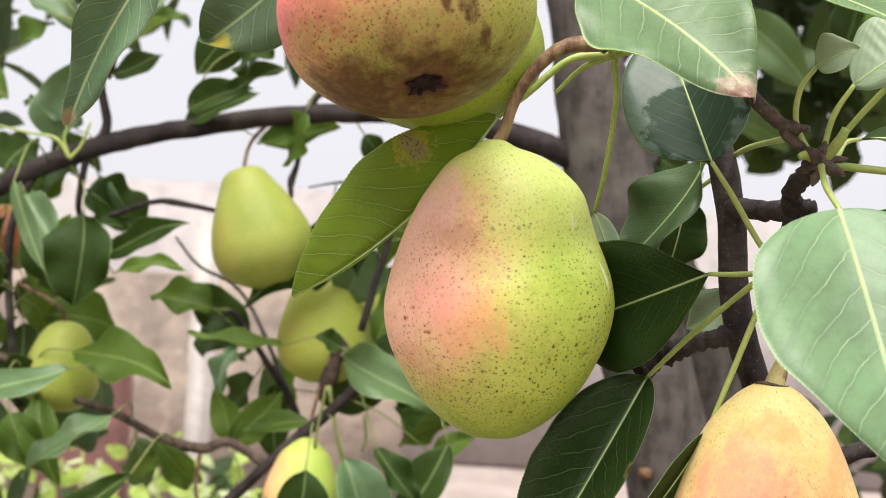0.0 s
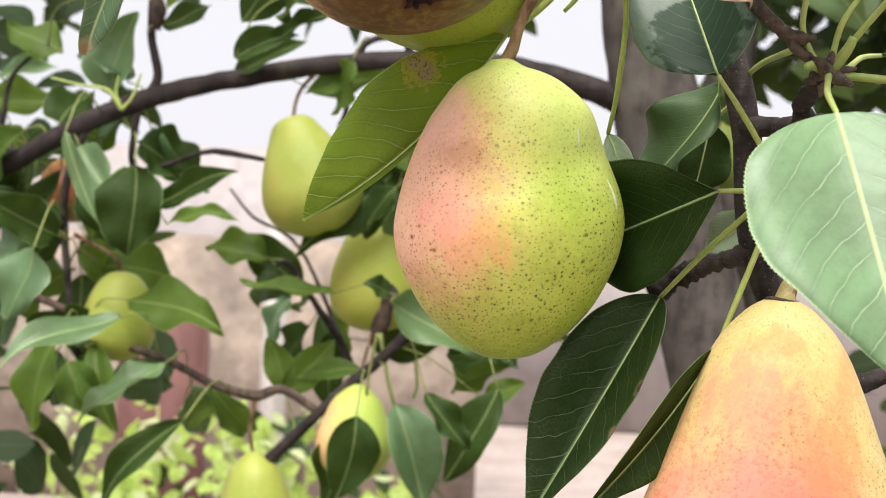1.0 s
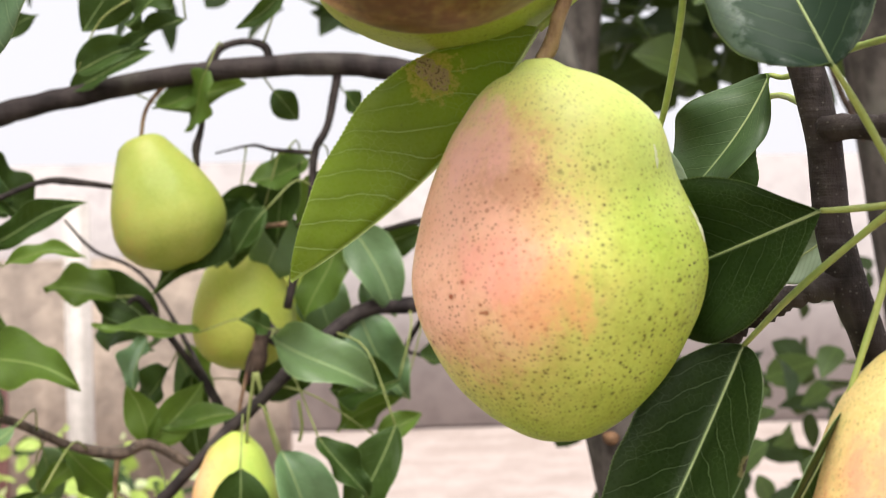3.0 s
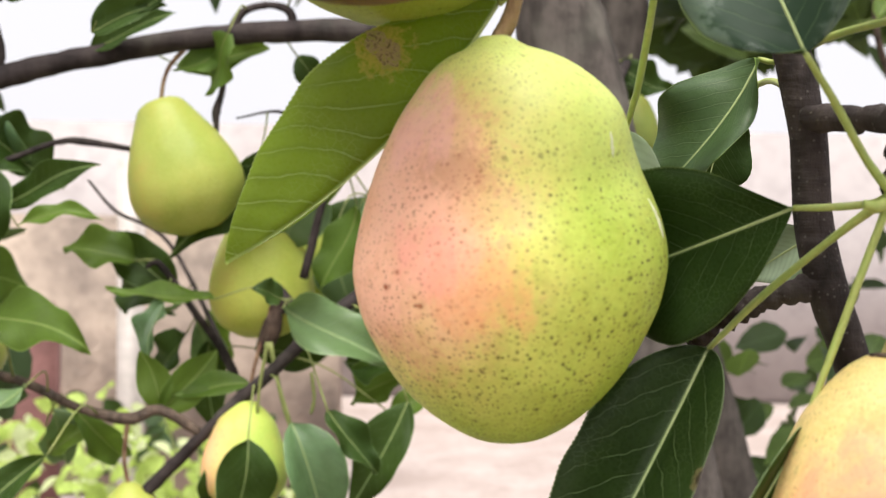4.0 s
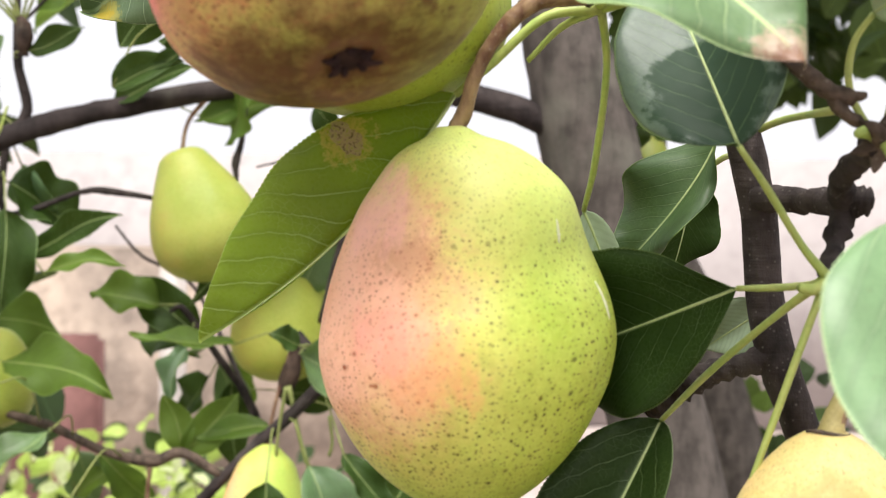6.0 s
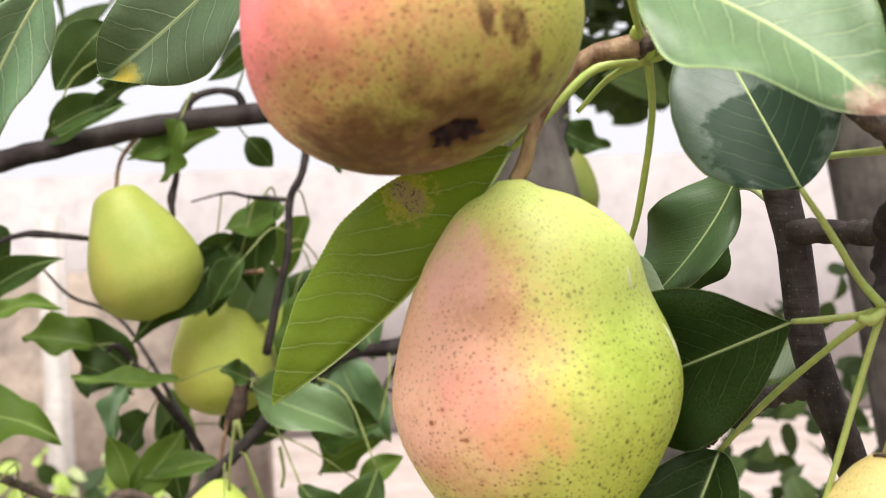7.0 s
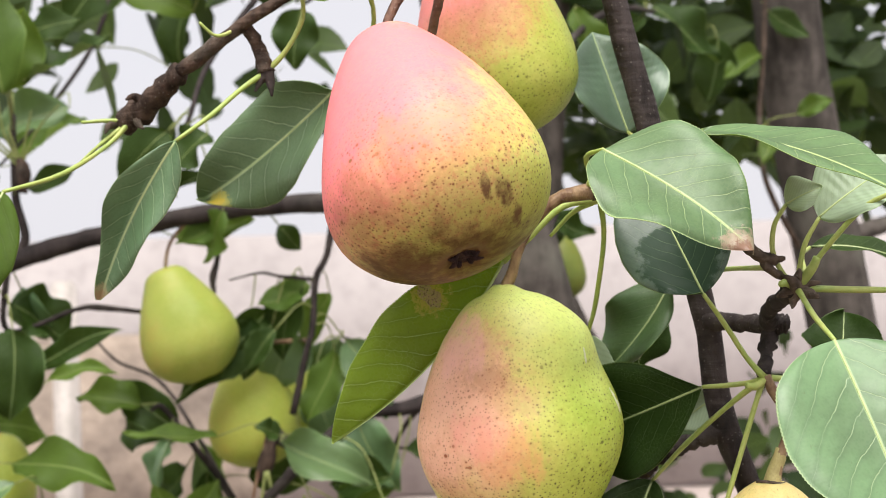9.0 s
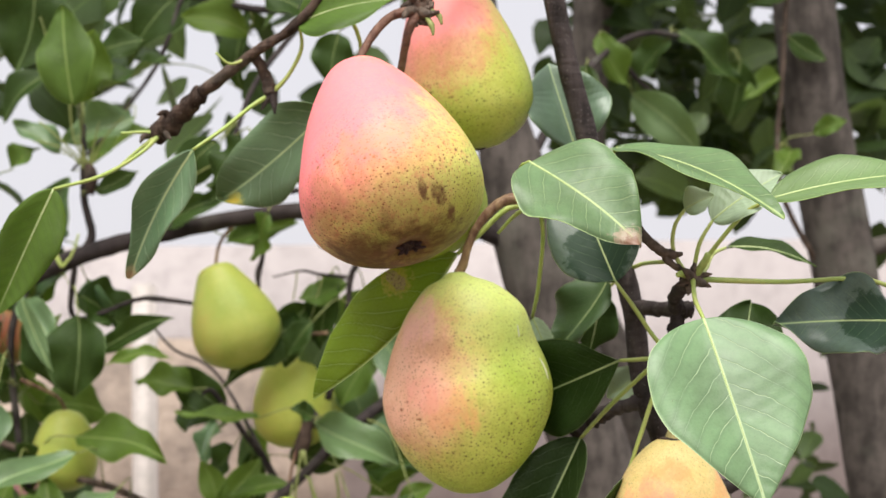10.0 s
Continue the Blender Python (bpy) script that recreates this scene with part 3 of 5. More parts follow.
rv, rf = box(-1.60, -1.29, 4.5, 4.6, 0, 1.0, 0.02)
tagged(part("board", rv, rf, M_RED, None), "maroon painted board leaning at the wall", "board")

wv, wf = box(-14, 14, 9.0, 9.3, 0, 1.75, 0.03)
tagged(part("wall_far", wv, wf, M_PLASTER, None), "long whitewashed wall in the distance", "wall", kind="structure")

# ---- the trees behind ----
tree = branch("pear_tree", [
    ("trunk", [(0.215, 0.64, 0.0), (0.225, 0.63, 0.5), (0.188, 0.62, 1.041), (0.136, 0.62, 1.284), (0.098, 0.62, 1.421), (0.070, 0.62, 1.539), (0.045, 0.62, 1.641), (0.02, 0.63, 1.80), (0.03, 0.66, 2.3)], [0.045, 0.038, 0.034, 0.033, 0.033, 0.032, 0.022, 0.020, 0.014]),
], M_BARK_TRUNK, "grey-brown pear tree trunk with spreading limbs", "tree", 20, 0.08, far=True)
branch("", [
    ("limb", [(0.072, 0.62, 1.515), (0.035, 0.61, 1.538), (-0.04, 0.60, 1.556), (-0.11, 0.60, 1.557), (-0.17, 0.60, 1.551), (-0.23, 0.60, 1.540), (-0.288, 0.60, 1.526), (-0.345, 0.60, 1.503), (-0.42, 0.60, 1.46)], [0.014, 0.0098, 0.0080, 0.0072, 0.0068, 0.0068, 0.0076, 0.0075, 0.007]),
    ("limb", [(0.10, 0.62, 1.43), (0.051, 0.62, 1.417), (-0.011, 0.62, 1.401), (-0.049, 0.62, 1.397), (-0.085, 0.60, 1.373), (-0.121, 0.60, 1.338), (-0.140, 0.60, 1.321), (-0.164, 0.60, 1.297), (-0.192, 0.60, 1.268), (-0.24, 0.6, 1.22)], [0.009, 0.007, 0.006, 0.0052, 0.0045, 0.0042, 0.0042, 0.0040, 0.0044, 0.004]),
], M_LIMB, "", seg=14, rough=0.16, parent=tree, far=True)
branch("twig", [
    ("shoot", [(-0.309, 0.600, 1.515), (-0.293, 0.600, 1.537), (-0.299, 0.600, 1.570), (-0.299, 0.600, 1.63)], [0.004, 0.0035, 0.003, 0.002]),
    ("shoot", [(-0.307, 0.600, 1.515), (-0.307, 0.600, 1.470), (-0.258, 0.600, 1.484), (-0.240, 0.600, 1.485), (-0.204, 0.600, 1.480)], [0.003, 0.0022, 0.0018, 0.0025, 0.0015]),
    ("shoot", [(-0.345, 0.600, 1.503), (-0.36, 0.600, 1.45), (-0.352, 0.600, 1.359), (-0.345, 0.600, 1.33)], [0.004, 0.003, 0.003, 0.0025]),
], M_BARK, "thin dark twigs growing from a limb", "twig", 8, far=True)
branch("twig", [
    ("shoot", [(-0.40, 0.600, 1.38), (-0.345, 0.600, 1.359), (-0.317, 0.600, 1.342), (-0.276, 0.600, 1.330), (-0.243, 0.600, 1.315), (-0.211, 0.600, 1.308), (-0.190, 0.600, 1.314), (-0.165, 0.600, 1.300)], [0.003, 0.003, 0.003, 0.003, 0.003, 0.004, 0.0035, 0.003]),
], M_BARK_TWIG, "brown crooked twig bearing small pears", "twig", 8, far=True)
branch("twig", [
    ("shoot", [(-0.14, 0.62, 1.321), (-0.150, 0.660, 1.326), (-0.164, 0.680, 1.345), (-0.183, 0.680, 1.371), (-0.206, 0.680, 1.402), (-0.216, 0.680, 1.400)], [0.003, 0.003, 0.0028, 0.0025, 0.0025, 0.0015]),
    ("shoot", [(-0.15, 0.66, 1.33), (-0.212, 0.750, 1.412), (-0.252, 0.750, 1.436), (-0.273, 0.750, 1.459)], [0.002, 0.0015, 0.0014, 0.001]),
    ("spur", [(-0.085, 0.60, 1.373), (-0.105, 0.610, 1.378), (-0.119, 0.615, 1.390)], [0.005, 0.005, 0.006]),
], M_BARK, "dark twig with a short dry end", "twig", 8, far=True)
branch("twig", [
    ("shoot", [(-0.148, 0.600, 1.552), (-0.140, 0.600, 1.568), (-0.123, 0.600, 1.573), (-0.110, 0.600, 1.569), (-0.107, 0.600, 1.556)], [0.004, 0.0026, 0.0022, 0.0028, 0.003]),
    ("shoot", [(-0.064, 0.600, 1.552), (-0.071, 0.600, 1.519), (-0.080, 0.600, 1.500), (-0.083, 0.600, 1.466), (-0.089, 0.600, 1.444), (-0.10, 0.61, 1.40)], [0.003, 0.0025, 0.0026, 0.0025, 0.0025, 0.003]),
    ("shoot", [(-0.083, 0.605, 1.501), (-0.108, 0.620, 1.504), (-0.122, 0.620, 1.507), (-0.146, 0.620, 1.502)], [0.0018, 0.0013, 0.0010, 0.0006]),
    ("shoot", [(-0.15, 0.60, 1.55), (-0.152, 0.60, 1.52), (-0.156, 0.60, 1.505), (-0.155, 0.60, 1.49)], [0.0025, 0.002, 0.003, 0.001]),
], M_BARK, "arched dark twigs on a limb", "twig", 8, far=True)
tree_edge = branch("pear_tree", [
    ("trunk", [(0.55, 0.92, 0.0), (0.525, 0.91, 0.6), (0.488, 0.90, 1.026), (0.443, 0.90, 1.316), (0.406, 0.90, 1.549), (0.376, 0.90, 1.785), (0.382, 0.90, 2.05), (0.36, 0.92, 2.6)], [0.042, 0.038, 0.035, 0.034, 0.033, 0.032, 0.030, 0.02]),
    ("limb", [(0.40, 0.90, 1.52), (0.46, 0.92, 1.53), (0.56, 0.95, 1.56)], [0.012, 0.009, 0.006]),
], M_BARK_TRUNK, "grey pear tree trunk at the row's edge", "tree", 20, 0.08)
branch("pear_tree", [
    ("trunk", [(0.36, 1.22, 0.0), (0.34, 1.21, 0.9), (0.25, 1.20, 1.30), (0.175, 1.20, 1.494), (0.179, 1.200, 1.704), (0.191, 1.200, 1.845), (0.209, 1.20, 2.129), (0.22, 1.2, 2.6)], [0.038, 0.034, 0.030, 0.026, 0.026, 0.025, 0.022, 0.015]),
], M_BARK_TRUNK, "slim grey pear tree trunk farther back", "tree", 16, 0.08)


M_KNOT = plain_material("knot_wood", (0.11, 0.06, 0.03), (0.19, 0.10, 0.05), 120, 0.8, 0.5, 0.001)
knot = Vector((0.1096, 0.5880, 1.3119)) - tree.matrix_world.translation
kv, kf = tube([knot + Vector((0, 0.010, 0)), knot + Vector((0, 0.002, 0)), knot + Vector((0, -0.0022, 0)), knot + Vector((0.0003, -0.0035, 0))], [0.0050, 0.0046, 0.0036, 0.0016], 14, 4, 0.35)
part("knot", kv, kf, M_KNOT, tree, "small orange-brown knot in the bark")


def crown_limbs(tree, foot, ends, seed):
    """Crooked limbs from the trunk into the crown, each with two side shoots."""
    rnd = random.Random(seed)
    lines = []
    for e in ends:
        a, b = Vector(foot), Vector(e)
        m = (a + b) / 2 + Vector((rnd.uniform(-0.05, 0.05), rnd.uniform(-0.05, 0.05), rnd.uniform(0.02, 0.10)))
        lines.append(("limb", [a, a * 0.6 + m * 0.4, m, b], [0.013, 0.010, 0.007, 0.003]))
        for _ in range(2):
            c = m + (b - m) * rnd.uniform(0.0, 0.6)
            d = c + Vector((rnd.uniform(-0.22, 0.22), rnd.uniform(-0.2, 0.2), rnd.uniform(-0.05, 0.22)))
            lines.append(("limb", [c, (c + d) / 2 + Vector((0, 0, 0.02)), d], [0.005, 0.004, 0.002]))
    branch("", lines, M_LIMB, "", seg=8, rough=0.14, parent=tree)


crown_limbs(tree_edge, (0.378, 0.90, 1.86), [(0.62, 1.5, 2.2), (0.30, 1.6, 2.3), (0.25, 1.35, 1.95), (0.85, 1.6, 2.0), (0.50, 1.9, 2.1), (1.1, 1.6, 2.1)], 31)
crown_limbs(tree, (0.022, 0.63, 1.82), [(-0.25, 1.0, 2.15), (-0.55, 1.2, 2.2), (-0.75, 1.1, 1.95), (-0.25, 1.4, 2.1), (-0.05, 1.1, 2.3)], 32)


def crown(tree, name, box0, box1, count, size, mat, seed, label, keep=None):
    """Many bent leaves scattered through a box, as one mesh under the tree."""
    rnd = random.Random(seed)
    verts, faces, uvs = [], [], []
    base = tree.matrix_world.translation
    for _ in range(count):
        p = Vector([rnd.uniform(a, b) for a, b in zip(box0, box1)])
        q = Vector([2 * (c - a) / (b - a) - 1 for c, a, b in zip(p, box0, box1)])
        if abs(q.x) ** 2.5 + abs(q.y) ** 2.5 + max(0.0, q.z) ** 2.5 > 1.0 + 0.7 * noise.noise(p * 3.0 + Vector((0, seed, 0))):
            continue
        if noise.noise(p * 4.5 + Vector((seed, 0, 0))) < (keep if keep is not None else -1):
            continue
        n = size * rnd.uniform(0.7, 1.25)
        y = Vector((rnd.uniform(-1, 1), rnd.uniform(-0.7, 0.7), rnd.uniform(-1.1, 0.35))).normalized()
        z = Vector((rnd.uniform(-0.7, 0.7), rnd.uniform(-1, 0.1), rnd.uniform(-0.1, 1.0)))
        z = (z - y * z.dot(y)).normalized()
        x = y.cross(z)
        w, f, c = n * rnd.uniform(0.26, 0.36), rnd.uniform(0.0, 0.5), rnd.uniform(-0.1, 0.2)
        o = len(verts)
        for s, k in ((0.0, 0.06), (0.12, 0.62), (0.32, 1.0), (0.55, 0.93), (0.78, 0.58), (0.93, 0.2), (1.0, 0.0)):
            for v in (-1, 0, 1):
                verts.append(p - base + x * (v * k * w) + y * (s * n) + z * (abs(v) * k * w * f + c * n * 4 * s * (1 - s)))
                uvs.append((v * k * w / n, s))
        for i in range(6):
            for j in (0, 1):
                a = o + i * 3 + j
                faces.append((a, a + 1, a + 4, a + 3))
    return part(name, verts, faces, mat, tree, label, uvs, kind="stuff")


# one leaf in two tones: the darker has the crown's shade in its colour
M_CROWN_SHADED = leaf_material("crown_leaf_shaded", (0.015, 0.034, 0.009), (0.05, 0.09, 0.03), 0.55, 0.22, spec=0.25)
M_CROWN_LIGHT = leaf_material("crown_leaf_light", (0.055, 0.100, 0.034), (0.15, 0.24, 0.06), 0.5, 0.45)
M_WEED = leaf_material("weed_leaf", (0.46, 0.60, 0.15), (0.34, 0.50, 0.10), 0.5, 0.5)
crown(tree_edge, "crown", (0.14, 1.0, 1.645), (0.72, 2.1, 2.4), 2500, 0.075, M_CROWN_SHADED, 5, "dense green crown with shade in its colour", -0.05)
crown(tree_edge, "crown", (0.66, 1.1, 1.55), (1.4, 2.1, 2.4), 700, 0.075, M_CROWN_SHADED, 15, "thinner outer crown", 0.12)
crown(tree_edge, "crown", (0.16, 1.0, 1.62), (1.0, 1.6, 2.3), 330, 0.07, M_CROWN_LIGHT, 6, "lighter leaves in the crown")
crown(tree, "crown", (-1.1, 0.75, 1.69), (0.10, 1.7, 2.5), 1150, 0.072, M_CROWN_SHADED, 7, "open green crown", 0.0)
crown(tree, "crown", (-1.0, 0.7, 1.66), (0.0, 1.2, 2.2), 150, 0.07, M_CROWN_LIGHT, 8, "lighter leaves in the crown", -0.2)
crown(tree, "crown", (-0.75, 0.7, 1.15), (-0.40, 1.1, 1.7), 170, 0.07, M_CROWN_SHADED, 9, "drooping leaves of the crown", -0.1)
crown(tree_edge, "crown", (0.45, 1.5, 0.7), (1.2, 2.2, 1.42), 330, 0.055, M_CROWN_SHADED, 10, "low leaves round the trunk", -0.05)


crown(tree_edge, "crown", (0.20, 1.15, 0.75), (0.62, 1.7, 1.36), 120, 0.058, M_CROWN_SHADED, 33, "leaves below the row, painted dark for shade", -0.1)
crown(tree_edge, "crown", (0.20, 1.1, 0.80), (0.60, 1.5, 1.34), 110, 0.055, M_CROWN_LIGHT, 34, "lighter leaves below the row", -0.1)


def weeds(box0, box1, count, size, mat, seed, label):
    ob = thing("weeds", ((box0[0] + box1[0]) / 2, (box0[1] + box1[1]) / 2, 0.0), label, "weeds", kind="stuff")
    rnd = random.Random(seed)
    verts, faces = [], []
    for _ in range(count // 14):
        a = Vector((rnd.uniform(box0[0], box1[0]), rnd.uniform(box0[1], box1[1]), 0.0)) - ob.location
        top = a + Vector((rnd.uniform(-0.08, 0.08), rnd.uniform(-0.08, 0.08), rnd.uniform(box0[2], box1[2])))
        v, f = tube([a, (a + top) / 2 + Vector((rnd.uniform(-0.03, 0.03), 0, 0)), top], [0.005, 0.004, 0.002], 5, 4)
        o = len(verts)
        verts += v
        faces += [tuple(i + o for i in q) for q in f]
    part("stem", verts, faces, M_STALK, ob, kind="stuff")
    crown(ob, "foliage", box0, box1, count, size, mat, seed, "")
    return ob


# near-white leaf colour that paints sunlit highlights into the weeds
M_WEED_GLINT = leaf_material("weed_leaf_glint", (0.60, 0.68, 0.42), (0.62, 0.72, 0.42), 0.4, 0.5)
weed_bed = weeds((-1.2, 2.3, 0.58), (-0.35, 3.0, 1.0), 420, 0.055, M_WEED, 21, "bright yellow-green weeds below the trees")
crown(weed_bed, "foliage", (-1.2, 2.2, 0.60), (-0.30, 2.8, 1.0), 150, 0.045, M_WEED_GLINT, 22, "whitish leaves that paint sunlit glints")
# dark leaves paint the shade between the weeds
crown(weed_bed, "foliage", (-1.2, 2.5, 0.40), (-0.30, 3.2, 0.96), 260, 0.060, M_CROWN_SHADED, 23, "dark leaves that paint shaded gaps")

def buds(label, mat, rows):
    """Small scales, nubs and threads on a spur; rows: (name, points, radii). The first one's foot is the thing's base."""
    return branch("bud", rows, mat, label, "bud", 8, 0.2)


# ---- leaves farther back ----
LOWER = list(TWIGS)
branch("twig", [
    ("shoot", [(0.035, 0.645, 1.78), (-0.03, 0.58, 1.735), (-0.09, 0.60, 1.725), (-0.16, 0.66, 1.735), (-0.24, 0.74, 1.765), (-0.34, 0.71, 1.77), (-0.40, 0.70, 1.74)], [0.0055, 0.0046, 0.0040, 0.0034, 0.0028, 0.0022, 0.0014]),
    ("shoot", [(-0.11, 0.615, 1.726), (-0.150, 0.56, 1.66), (-0.160, 0.51, 1.615), (-0.168, 0.49, 1.59)], [0.0026, 0.0022, 0.0018, 0.0012]),
    ("shoot", [(-0.24, 0.74, 1.765), (-0.262, 0.73, 1.70), (-0.300, 0.71, 1.64), (-0.335, 0.705, 1.60)], [0.0026, 0.0022, 0.0018, 0.0012]),
    ("shoot", [(-0.02, 0.585, 1.738), (-0.055, 0.53, 1.71), (-0.080, 0.505, 1.690)], [0.0024, 0.0020, 0.0012]),
], M_LIMB, "dark leafy twig arching over the limb", "twig", 8, far=True)
branch("twig", [
    ("shoot", [(-0.40, 0.60, 1.473), (-0.435, 0.66, 1.50), (-0.462, 0.70, 1.53), (-0.455, 0.70, 1.56)], [0.0035, 0.0028, 0.0022, 0.0014]),
    ("shoot", [(-0.435, 0.66, 1.50), (-0.430, 0.665, 1.54), (-0.400, 0.66, 1.565)], [0.0022, 0.0018, 0.0012]),
    ("shoot", [(0.02, 0.622, 1.41), (-0.005, 0.68, 1.39), (-0.020, 0.73, 1.36), (-0.010, 0.75, 1.353)], [0.003, 0.0024, 0.0018, 0.0010]),
    ("shoot", [(0.055, 0.62, 1.44), (0.0, 0.66, 1.455), (-0.04, 0.69, 1.448), (-0.062, 0.70, 1.452)], [0.003, 0.0024, 0.0018, 0.0010]),
], M_LIMB, "thin crooked shoots at the limb's ends", "twig", 8, far=True)
far_leaf((-0.286, 0.580, 1.574), (-0.252, 0.580, 1.588), 0.014, M_LEAF_DARK)
far_leaf((-0.236, 0.600, 1.543), (-0.181, 0.580, 1.564), 0.019, M_LEAF_DARK)
far_leaf((-0.146, 0.580, 1.553), (-0.163, 0.600, 1.518), 0.023, M_LEAF)
far_leaf((-0.142, 0.600, 1.551), (-0.181, 0.600, 1.531), 0.016, M_LEAF)
far_leaf((-0.306, 0.600, 1.490), (-0.260, 0.620, 1.458), 0.037, M_LEAF_DARK)
far_leaf((-0.297, 0.570, 1.473), (-0.297, 0.570, 1.410), 0.043, M_LEAF_DARK)
far_leaf((-0.285, 0.570, 1.443), (-0.218, 0.540, 1.472), 0.017, M_LEAF_DARK)
far_leaf((-0.282, 0.600, 1.431), (-0.231, 0.600, 1.437), 0.012, M_LEAF_LIGHT)
far_leaf((-0.303, 0.580, 1.375), (-0.229, 0.560, 1.361), 0.029, M_LEAF)
far_leaf((-0.287, 0.520, 1.368), (-0.351, 0.470, 1.335), 0.022, M_LEAF_PALE)
far_leaf((-0.262, 0.550, 1.336), (-0.310, 0.520, 1.295), 0.024, M_LEAF_PALE)
far_leaf((-0.241, 0.520, 1.300), (-0.294, 0.520, 1.242), 0.022, M_LEAF_DARK)
far_leaf((-0.156, 0.600, 1.386), (-0.222, 0.600, 1.389), 0.015, M_LEAF_LIGHT)
far_leaf((-0.194, 0.620, 1.311), (-0.205, 0.620, 1.348), 0.018, M_LEAF)
far_leaf((-0.194, 0.620, 1.310), (-0.160, 0.640, 1.345), 0.022, M_LEAF)
far_leaf((-0.135, 0.620, 1.329), (-0.184, 0.620, 1.322), 0.015, M_LEAF)
far_leaf((-0.107, 0.550, 1.391), (-0.123, 0.540, 1.399), 0.014, M_LEAF_DARK)
far_leaf((-0.107, 0.550, 1.386), (-0.045, 0.580, 1.351), 0.031, M_LEAF_PALE)
far_leaf((-0.133, 0.600, 1.301), (-0.154, 0.600, 1.231), 0.029, M_LEAF_DARK)
far_leaf((-0.104, 0.580, 1.311), (-0.081, 0.580, 1.242), 0.038, M_LEAF_PALE)
far_leaf((-0.031, 0.570, 1.327), (-0.062, 0.570, 1.262), 0.026, M_LEAF_DARK)
far_leaf((-0.025, 0.620, 1.338), (-0.069, 0.640, 1.316), 0.029, M_LEAF)
far_leaf((-0.333, 0.620, 1.524), (-0.321, 0.620, 1.585), 0.038, M_LEAF_PALE)
far_leaf((-0.389, 0.660, 1.558), (-0.431, 0.660, 1.579), 0.027, M_LEAF)
far_leaf((-0.455, 0.700, 1.543), (-0.410, 0.700, 1.549), 0.020, M_LEAF_PALE)
far_leaf((-0.324, 0.500, 1.492), (-0.301, 0.500, 1.434), 0.010, M_LEAF_PALE)
far_leaf((-0.347, 0.560, 1.346), (-0.362, 0.560, 1.283), 0.025, M_LEAF_LIGHT)
far_leaf((-0.346, 0.580, 1.328), (-0.321, 0.580, 1.288), 0.026, M_LEAF)
far_leaf((-0.343, 0.500, 1.413), (-0.357, 0.500, 1.366), 0.033, M_LEAF_PALE)
far_leaf((-0.266, 0.620, 1.280), (-0.238, 0.620, 1.304), 0.012, M_LEAF_LIGHT)
far_leaf((-0.378, 0.640, 1.468), (-0.414, 0.640, 1.410), 0.025, M_LEAF_DARK)
far_leaf((-0.360, 0.660, 1.412), (-0.337, 0.660, 1.470), 0.021, M_LEAF_LIGHT)
far_leaf((-0.472, 0.720, 1.513), (-0.415, 0.720, 1.524), 0.032, M_LEAF)
far_leaf((-0.413, 0.660, 1.351), (-0.373, 0.660, 1.389), 0.026, M_LEAF)
far_leaf((-0.283, 0.500, 1.634), (-0.295, 0.520, 1.708), 0.034, M_LEAF)
far_leaf((-0.291, 0.550, 1.642), (-0.279, 0.550, 1.696), 0.031, M_LEAF)
far_leaf((-0.279, 0.550, 1.649), (-0.222, 0.550, 1.679), 0.028, M_LEAF_DARK)
far_leaf((-0.291, 0.620, 1.692), (-0.254, 0.620, 1.702), 0.021, M_LEAF_DARK)
far_leaf((-0.174, 0.500, 1.605), (-0.206, 0.500, 1.571), 0.026, M_LEAF_DARK)
far_leaf((-0.211, 0.500, 1.545), (-0.171, 0.500, 1.561), 0.019, M_LEAF_DARK)
far_leaf((-0.359, 0.600, 1.593), (-0.336, 0.600, 1.609), 0.019, M_LEAF)
far_leaf((-0.367, 0.700, 1.769), (-0.378, 0.700, 1.693), 0.056, M_LEAF_DARK)
far_leaf((-0.239, 0.750, 1.772), (-0.287, 0.750, 1.715), 0.037, M_LEAF_DARK)
far_leaf((-0.175, 0.700, 1.721), (-0.231, 0.700, 1.737), 0.030, M_LEAF)
far_leaf((-0.150, 0.620, 1.740), (-0.089, 0.620, 1.716), 0.028, M_LEAF_DARK)
far_leaf((-0.081, 0.500, 1.686), (-0.088, 0.500, 1.647), 0.026, M_LEAF_DARK)
far_leaf((-0.194, 0.800, 1.683), (-0.187, 0.800, 1.760), 0.027, M_LEAF_DARK)
far_leaf((-0.185, 0.620, 1.536), (-0.128, 0.620, 1.545), 0.021, M_LEAF)
far_leaf((-0.269, 0.660, 1.641), (-0.327, 0.660, 1.622), 0.034, M_LEAF_PALE)
far_leaf((-0.327, 0.720, 1.602), (-0.271, 0.720, 1.638), 0.033, M_LEAF)
far_leaf((-0.352, 0.700, 1.687), (-0.393, 0.700, 1.647), 0.028, M_LEAF_DARK)
far_leaf((-0.148, 0.500, 1.575), (-0.188, 0.500, 1.552), 0.013, M_LEAF_DARK)
far_leaf((-0.145, 0.480, 1.601), (-0.175, 0.480, 1.569), 0.026, M_LEAF_DARK)
far_leaf((-0.175, 0.520, 1.605), (-0.209, 0.520, 1.578), 0.024, M_LEAF)
far_leaf((-0.095, 0.550, 1.598), (-0.122, 0.550, 1.575), 0.011, M_LEAF_DARK)
far_leaf((-0.067, 0.620, 1.447), (-0.088, 0.620, 1.394), 0.023, M_LEAF)
far_leaf((-0.059, 0.620, 1.454), (-0.028, 0.620, 1.396), 0.028, M_LEAF_PALE)
far_leaf((-0.045, 0.700, 1.437), (-0.007, 0.700, 1.448), 0.021, M_LEAF_DARK)
far_leaf((-0.110, 0.580, 1.465), (-0.130, 0.580, 1.438), 0.018, M_LEAF_DARK)
